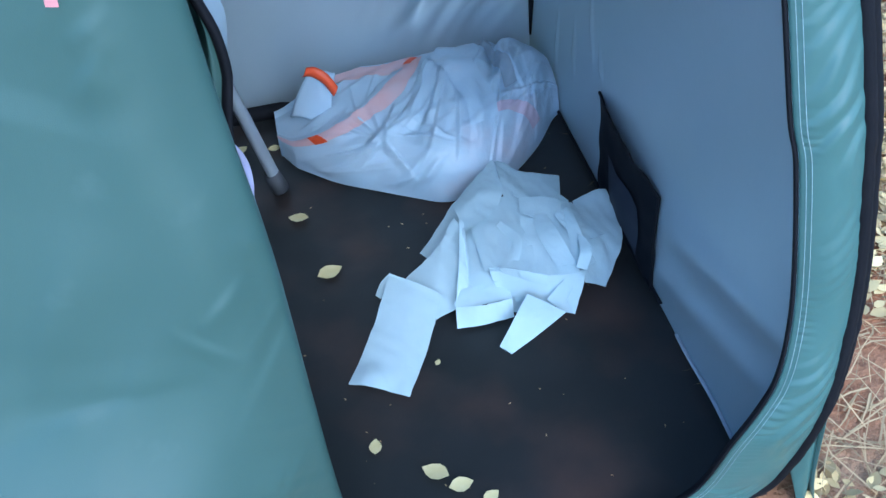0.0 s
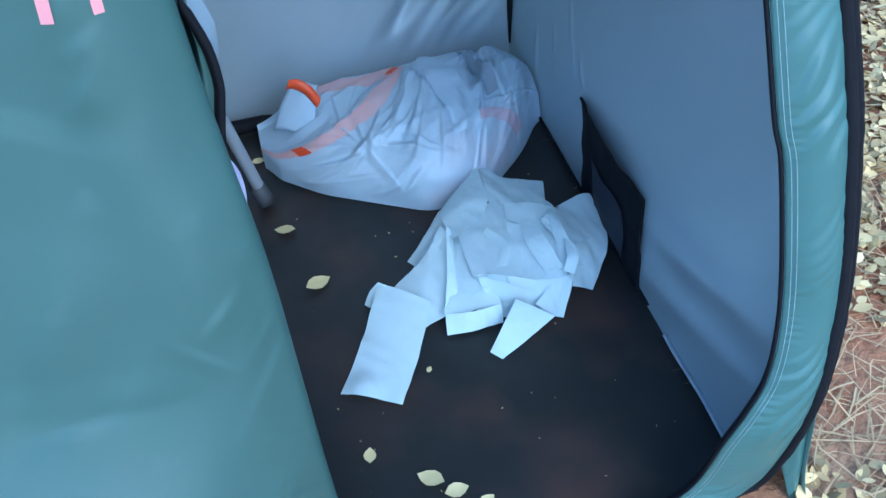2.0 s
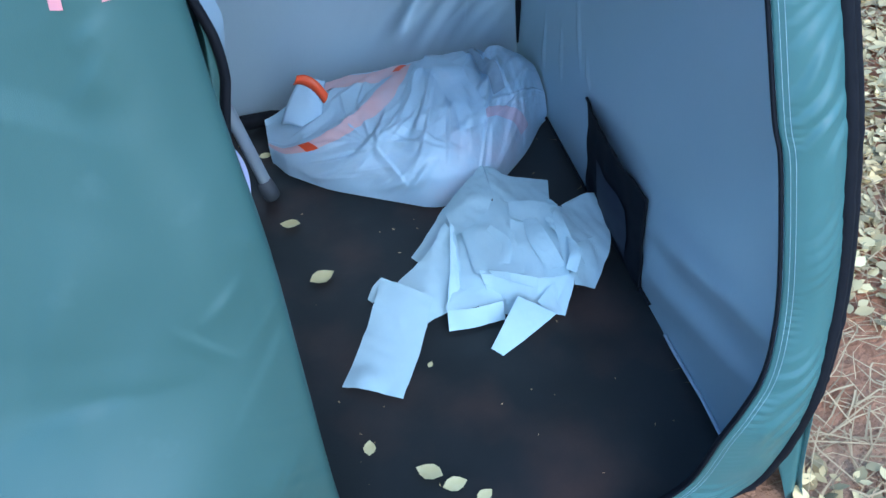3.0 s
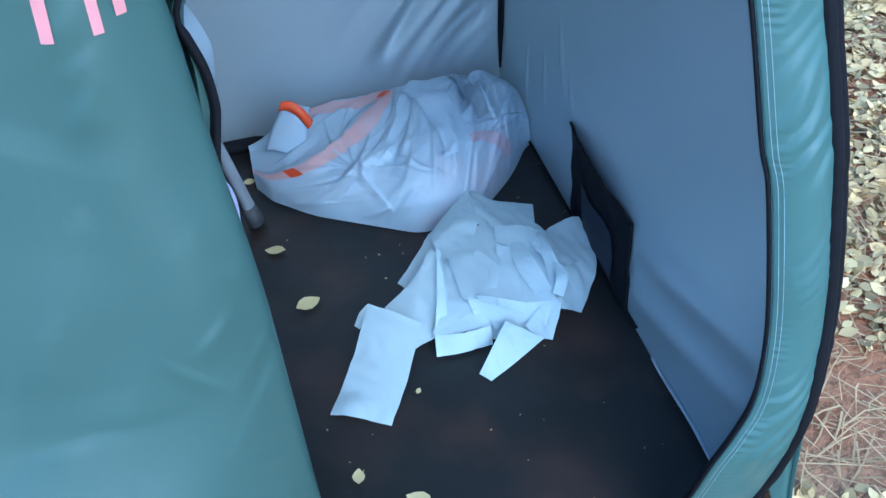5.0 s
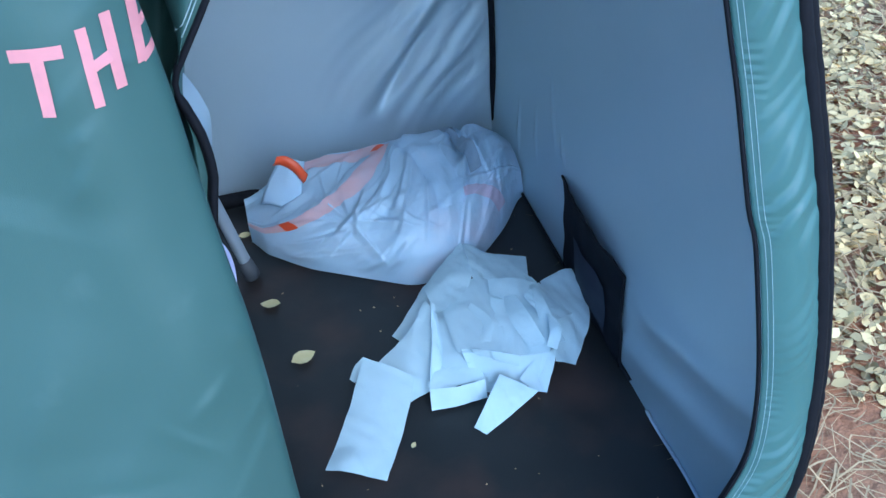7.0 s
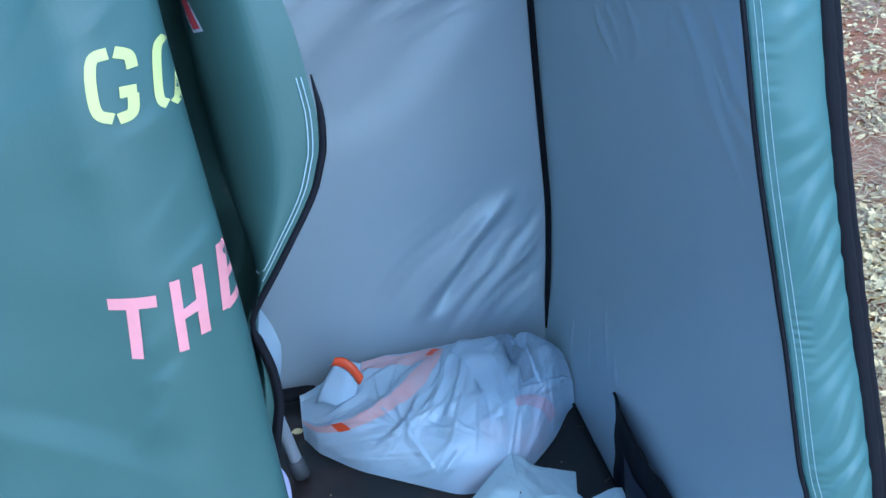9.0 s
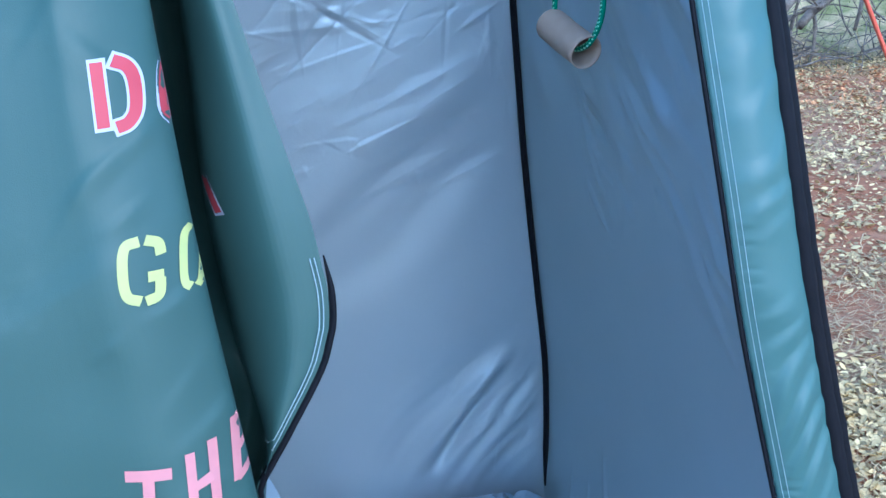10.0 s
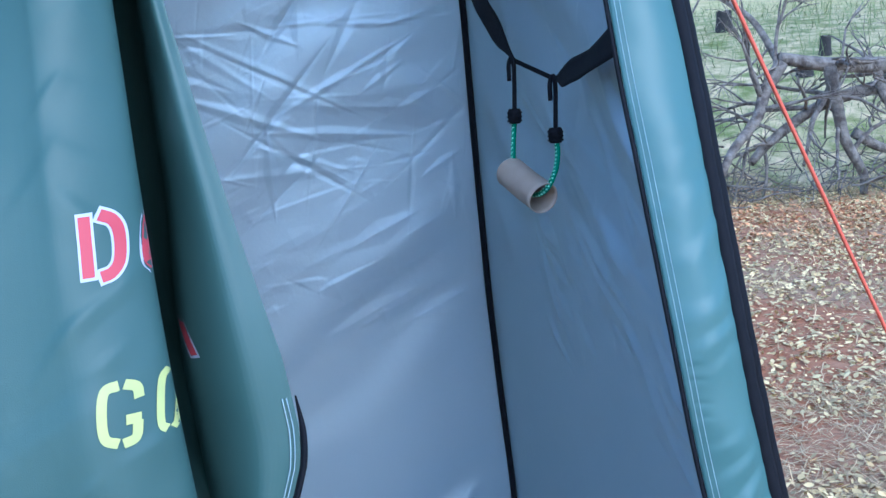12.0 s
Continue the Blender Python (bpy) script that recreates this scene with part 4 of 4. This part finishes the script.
ribbon((0.304, 0.457, 0.086), (0.314, 0.461, 0.094), (0.316, 0.400, 0.088), (0.335, 0.402, 0.098), (0.290, 0.355, 0.080), (0.312, 0.346, 0.080), seed=23)


def mound(u, v):
    an = 2 * math.pi * u
    x, y = 0.345 + 0.12 * v * math.cos(an), 0.462 + 0.145 * v * math.sin(an)
    z = 0.078 * (1 - v ** 2.6) + 0.004
    k = abs(n3(x * 22, y * 22, 4)) + 0.6 * abs(n3(x * 50 + 3, y * 38, 8))
    return Vector((x, y, max(0.004, z - 0.03 * k * (1 - v ** 3)))) - heap.location


part("crumpled_core", sheet(mound, 90, 40, closed=True), paper_white, heap, "crumpled core of the paper heap")

# bin liner lying against the back wall
bag = empty("bin_bag", "full white plastic bin liner with orange drawstring, lying open", "bin bag", at=(0.25, 0.85, 0))
bag_front = soft_table([(-0.06, 0.93), (-0.045, 0.86), (0.05, 0.765), (0.155, 0.697), (0.244, 0.64), (0.339, 0.645), (0.402, 0.69), (0.47, 0.76), (0.535, 0.86)], 0.02)
bag_back = soft_table([(-0.06, 1.0), (0, 1.03), (0.1, 1.05), (0.45, 1.06), (0.535, 1.0)], 0.02)
bag_high = soft_table([(-0.06, 0.055), (-0.02, 0.075), (0.05, 0.112), (0.15, 0.132), (0.25, 0.143), (0.35, 0.148), (0.42, 0.136), (0.48, 0.128), (0.52, 0.115), (0.545, 0.065)], 0.02)


bag_rim = soft_table([(0.0, 0.22), (0.12, 0.26), (0.25, 0.35), (0.38, 0.47), (0.48, 0.58), (0.54, 0.68)], 0.02)
bag_folds = []
fr = random.Random(17)
for k in range(70):
    ang = radians(fr.gauss(40, 30))
    bag_folds.append((fr.uniform(0.0, 0.5), fr.uniform(0.03, 0.3), math.cos(ang), math.sin(ang), fr.uniform(0.04, 0.15), fr.uniform(0.003, 0.01), fr.uniform(0.003, 0.014)))
for deg in (5, 35, 62, 95, 128, 160, 200, 235, 300):
    ca, sa_ = math.cos(radians(deg)), math.sin(radians(deg))
    bag_folds.append((0.15 + 0.05 * ca, 0.12 + 0.05 * sa_, ca, sa_, 0.055, 0.011, 0.006))
for cx, cv, deg, ln, amp in ((0.13, 0.11, 45, 0.1, 0.014), (0.2, 0.17, 50, 0.09, 0.015), (0.24, 0.12, -20, 0.08, 0.011), (0.3, 0.14, 75, 0.08, 0.013), (0.08, 0.08, 20, 0.08, 0.011), (0.27, 0.2, 55, 0.1, 0.013), (0.34, 0.16, 85, 0.08, 0.016), (0.05, 0.12, 10, 0.08, 0.009), (0.16, 0.13, 80, 0.05, 0.012)):
    bag_folds.append((cx, cv, math.cos(radians(deg)), math.sin(radians(deg)), ln, amp, 0.007))
for k in range(9):
    ang = radians(fr.gauss(80, 14))
    bag_folds.append((fr.uniform(0.43, 0.53), fr.uniform(0.1, 0.3), math.cos(ang), math.sin(ang), fr.uniform(0.08, 0.16), fr.uniform(0.002, 0.006), fr.uniform(0.006, 0.014)))


def bag_body(u, v):
    x = -0.055 + 0.595 * u
    f, k, h = bag_front(x), bag_back(x), bag_high(x)
    an = math.pi * v
    c, s_ = math.cos(an), math.sin(an)
    wide = abs(c) ** 0.8 * (1 if c > 0 else -1)
    y = (f + k) / 2 - wide * (k - f) / 2
    z = 0.004 + h * s_ ** 0.75
    arc = v * 0.46
    fold = ridge(bag_folds, x, arc) + 0.003 * n3(x * 18, arc * 18, 9) + 0.006 * n3(x * 7, arc * 7, 3)
    gap = 0.02 * math.exp(-((x - 0.425 - 0.2 * (v - 0.6)) / 0.012) ** 2) * smooth((v - 0.42) * 8)
    rim = bag_rim(u)
    mouth = 0.014 * smooth((v - rim) / 0.07) * smooth((0.74 - v) / 0.1) * smooth((0.54 - u) / 0.15)
    lift = (fold - gap - mouth) * smooth(s_ * 7)
    n = Vector((0, -c, s_)).normalized()
    p = Vector((x, y, z)) + n * lift
    p.z = max(p.z, 0.004)
    return p - bag.location


part("liner", sheet(bag_body, 260, 200), bag_white, bag)
pink_hem = material("pink_tinted_hem", (0.76, 0.5, 0.52), 0.4, second=(0.74, 0.68, 0.76), scale=14, sheer=0.3)


def hem_band(us, vs, wide, lift=1.0):
    line = [Vector((u, v, 0)) for u, v in zip(us, vs)]
    line = spline(line, 10)
    n = len(line) - 1

    def f(a_, b_):
        i = min(int(round(b_ * n)), n)
        d = (line[min(i + 1, n)] - line[max(i - 1, 0)]).normalized()
        p = line[i] + Vector((-d.y, d.x, 0)) * wide * (a_ - 0.5)
        q = bag_body(min(1, max(0, p.x)), min(0.99, max(0.01, p.y)))
        return q + Vector((0, -0.002, 0.003)) * lift

    return sheet(f, 6, n)


part("hem", hem_band((0.0, 0.12, 0.25, 0.38, 0.48, 0.53), (0.2, 0.24, 0.33, 0.45, 0.56, 0.66), 0.055), pink_hem, bag, "pink-tinted hem of the bag mouth")
part("hem", hem_band((0.1, 0.25, 0.4, 0.52), (0.72, 0.68, 0.66, 0.66), 0.1), pink_hem, bag, "pink-tinted hem of the bag mouth")
grey_film = material("clear_grey_film", (0.22, 0.29, 0.38), 0.3, second=(0.32, 0.4, 0.5), scale=20)
mauve_film = material("mauve_tinted_film", (0.55, 0.45, 0.56), 0.35, second=(0.62, 0.6, 0.72), scale=16, sheer=0.2)
part("film_fold", hem_band((0.765, 0.79, 0.805, 0.8), (0.66, 0.56, 0.46, 0.36), 0.05, 3.4), grey_film, bag, "grey see-through fold of the plastic")
part("film_fold", hem_band((0.72, 0.78, 0.84, 0.87), (0.3, 0.28, 0.2, 0.1), 0.04, 2.2), mauve_film, bag, "mauve-tinted fold of the plastic")
part("film_fold", hem_band((0.6, 0.655, 0.68, 0.675), (0.62, 0.5, 0.36, 0.27), 0.1, 3.0), bag_white, bag, "white fold lapping over the bag")
loop = spline([(-0.222, 0.05, 0.19), (-0.204, 0.045, 0.19), (-0.184, 0.036, 0.176), (-0.168, 0.03, 0.146)], 8)
part("drawstring", sheet(lambda u, v: loop[min(int(round(v * 24)), 24)] + Vector((0.012 * (u - 0.5), -0.006 * math.sin(math.pi * u), 0.019 * (u - 0.5))), 6, 24, 0.0008), orange_plastic, bag, "orange plastic drawstring loop")
part("drawstring", hem_band((0.49, 0.51, 0.53), (0.63, 0.655, 0.67), 0.03, 1.8), orange_plastic, bag, "orange plastic drawstring showing through the hem")
part("drawstring", hem_band((0.115, 0.135, 0.155), (0.232, 0.242, 0.255), 0.055, 1.8), orange_plastic, bag, "orange plastic drawstring showing through the hem")
mouth = [Vector(p) - bag.location for p in ((-0.02, 0.91, 0.085), (0.065, 0.88, 0.09), (0.088, 0.9, 0.182), (0.036, 0.905, 0.19))]
part("mouth_fold", sheet(lambda u, v: mouth[0].lerp(mouth[1], u).lerp(mouth[3].lerp(mouth[2], u), v) + Vector((0, -0.012 * math.sin(math.pi * u), 0.006 * math.sin(7 * u + 4 * v))), 14, 14, 0.0006), bag_white, bag, "upright fold of the bag mouth")

# folding toilet leg and what shows beside it
seat = empty("camp_toilet", "folding camp toilet with grey steel leg and rubber foot", "camp toilet", at=(-0.1, 0.78, 0))
leg = part("leg", tube(spline([(-0.045, 0.03, 0.42), (-0.004, 0.005, 0.22), (0.034, 0, 0.012)], 8), 0.0125, 14), grey_steel, seat)
part("rubber_foot", tube([(0.024, 0, 0.05), (0.032, 0, 0.02), (0.035, 0, 0.006), (0.036, 0, 0.004)], 0.017, 14, lambda t: 1.0 if t < 0.8 else 0.8), dark_rubber, leg, "dark rubber foot")
part("leg", tube(spline([(-0.12, 0.25, 0.03), (-0.04, 0.26, 0.022), (0.08, 0.262, 0.02)], 6), 0.017, 12, lambda t: 1.0 if t < 0.95 else 0.8), black_web, seat, "black padded rail lying on the floor")
liner_edge = soft_table([(0, -0.11), (0.08, -0.1), (0.167, -0.091), (0.22, -0.094), (0.3, -0.1), (0.36, -0.108)], 0.02)
part("liner", sheet(lambda u, v: (liner_edge(v * 0.36) + 0.1 - 0.07 * (1 - u), -0.23 + 0.012 * math.sin(9 * u + 4 * v), 0.004 + 0.356 * v), 10, 20, 0.0006), violet_liner, seat, "pale violet plastic liner hanging from the seat")

# ---- outside: guy line, fallen tree, stumps ----
top_end, low_end = Vector((0.575, 0.6, 1.945)), Vector((1.575, 0.6, 0.0))
guy = empty("guy_line", "orange-red guy line running from tent to ground", "rope", at=low_end)
part("rope", tube([top_end.lerp(low_end, k / 30) - low_end - Vector((0, 0, 0.015 * math.sin(math.pi * k / 30))) for k in range(31)], 0.0035, 8), red_rope, guy)
part("peg", tube([(0.015, 0, 0.03), (0, 0, 0), (-0.03, 0, -0.08)], 0.004, 8), grey_steel, guy, "grey steel peg")


def limb(bm, p, d, length, r, rng, depth, gravity=0.05):
    pts, q, dd = [Vector(p)], Vector(p), Vector(d).normalized()
    steps = 7
    for k in range(steps):
        dd = (dd + Vector((rng.gauss(0, 0.16), rng.gauss(0, 0.16), rng.gauss(0, 0.13) - gravity * 0.3))).normalized()
        q = q + dd * length / steps
        q.z = max(q.z, ground_z(q.x, q.y) + r * 0.6)
        pts.append(q.copy())
    tube(pts, r, 8 if r > 0.02 else 5, lambda t: 1 - 0.62 * t, bm=bm)
    if depth:
        for k in range(3 + (depth > 1)):
            i = rng.randint(2, steps)
            nd = (dd + Vector((rng.gauss(0, 0.8), rng.gauss(0, 0.6), rng.gauss(0.0, 0.7)))).normalized()
            limb(bm, pts[i], nd, length * rng.uniform(0.4, 0.65), r * (1 - 0.62 * i / steps) * 0.7, rng, depth - 1, gravity)


tree = empty("fallen_tree", "fallen dead tree with grey bark and bare twigs", "fallen tree", at=(5.0, 6.5, 0))
rng = random.Random(21)


def tree_part(name, pts, r, depth, label="", twigs=5):
    bm = tube([p for p in spline(pts, 6)], r, 12, lambda t: 1 - 0.45 * t)
    line = spline(pts, 6)
    for k in range(twigs):
        i = rng.randint(2, len(line) - 1)
        d = Vector((rng.gauss(-0.4, 0.7), rng.gauss(0, 0.5), rng.gauss(0.0, 0.6)))
        limb(bm, line[i], d, rng.uniform(0.5, 1.1), r * rng.uniform(0.25, 0.42), rng, depth)
    for v in bm.verts:
        v.co -= tree.location
    return part(name, bm, bark, tree, label)


tree_part("trunk", [(7.2, 6.9, 1.0), (6.4, 6.6, 1.1), (5.7, 6.5, 1.12), (5.1, 6.5, 1.16), (4.64, 6.5, 1.24)], 0.095, 1, "grey dead trunk lying above the ground")
tree_part("limb", [(5.1, 6.46, 1.14), (5.14, 6.4, 0.8), (5.2, 6.36, 0.5), (5.34, 6.3, 0.2), (5.35, 6.3, 0.02)], 0.06, 1, "thick bare limb propping the trunk")
tree_part("limb", [(4.66, 6.5, 1.2), (4.5, 6.5, 0.95), (4.4, 6.45, 0.75), (4.15, 6.4, 0.5), (4.0, 6.35, 0.3)], 0.06, 2, "bare limb reaching to the ground", 7)
tree_part("limb", [(5.9, 6.55, 0.95), (5.4, 6.6, 0.88), (5.0, 6.6, 0.75), (4.6, 6.6, 0.5), (4.4, 6.55, 0.35)], 0.065, 2, "bare limb sloping under the trunk", 8)
tree_part("limb", [(5.6, 6.5, 1.1), (5.6, 6.4, 0.85), (5.72, 6.35, 0.7)], 0.045, 1, "", 3)
tree_part("limb", [(5.35, 6.45, 0.55), (5.6, 6.4, 0.4), (5.95, 6.4, 0.35), (6.4, 6.4, 0.3)], 0.05, 2, "", 4)
tree_part("limb", [(4.7, 6.6, 1.2), (4.6, 6.9, 1.6), (4.3, 7.2, 1.9)], 0.035, 2, "", 5)
bm = bmesh.new()
for k in range(100):
    p = Vector((rng.uniform(3.7, 6.6), rng.uniform(6.1, 7.0), 0.05 + 0.5 * rng.random() ** 1.8))
    limb(bm, p, (rng.gauss(0, 1), rng.gauss(0, 0.5), rng.gauss(0, 0.35)), rng.uniform(0.3, 0.9), rng.uniform(0.004, 0.011), rng, 1)
for v in bm.verts:
    v.co -= tree.location
tagged(part("twig_tangle", bm, bark, tree, "tangle of fine dead twigs"), kind="stuff")


char = material("charred_wood", (0.02, 0.018, 0.017), 0.9, second=(0.06, 0.05, 0.045), scale=20, bump=0.8, bump_scale=40, bump_dist=0.01)


def stump(x, y, r, h, label):
    gz = ground_z(x, y) - 0.05

    def f(u, v):
        an = 2 * math.pi * u
        rr = r * (1 + 0.35 * (1 - v) ** 3) * (1 + 0.08 * n3(math.cos(an) * 2, math.sin(an) * 2, x))
        return (rr * math.cos(an), rr * math.sin(an), v * h + (0.02 * n3(math.cos(an) * 3, math.sin(an) * 3, y) if v == 1 else 0))

    bm = sheet(f, 20, 8, closed=True)
    ob = part("stump", bm, char)
    top = bmesh.new()
    vs = [top.verts.new((r * math.cos(2 * math.pi * k / 20), r * math.sin(2 * math.pi * k / 20), h - 0.008)) for k in range(20)]
    top.faces.new(vs)
    part("cut_face", top, char, ob)
    ob.location = (x, y, gz)
    tagged(ob, label, "tree stump", "stumps on the bank")


stump(8.2, 11.0, 0.075, 0.3, "dark charred tree stump on the grassy bank")
stump(8.6, 14.5, 0.13, 0.4, "dark cut tree stump on the grassy bank")
stump(7.35, 10.2, 0.1, 0.2, "low pale tree stump behind fallen tree")
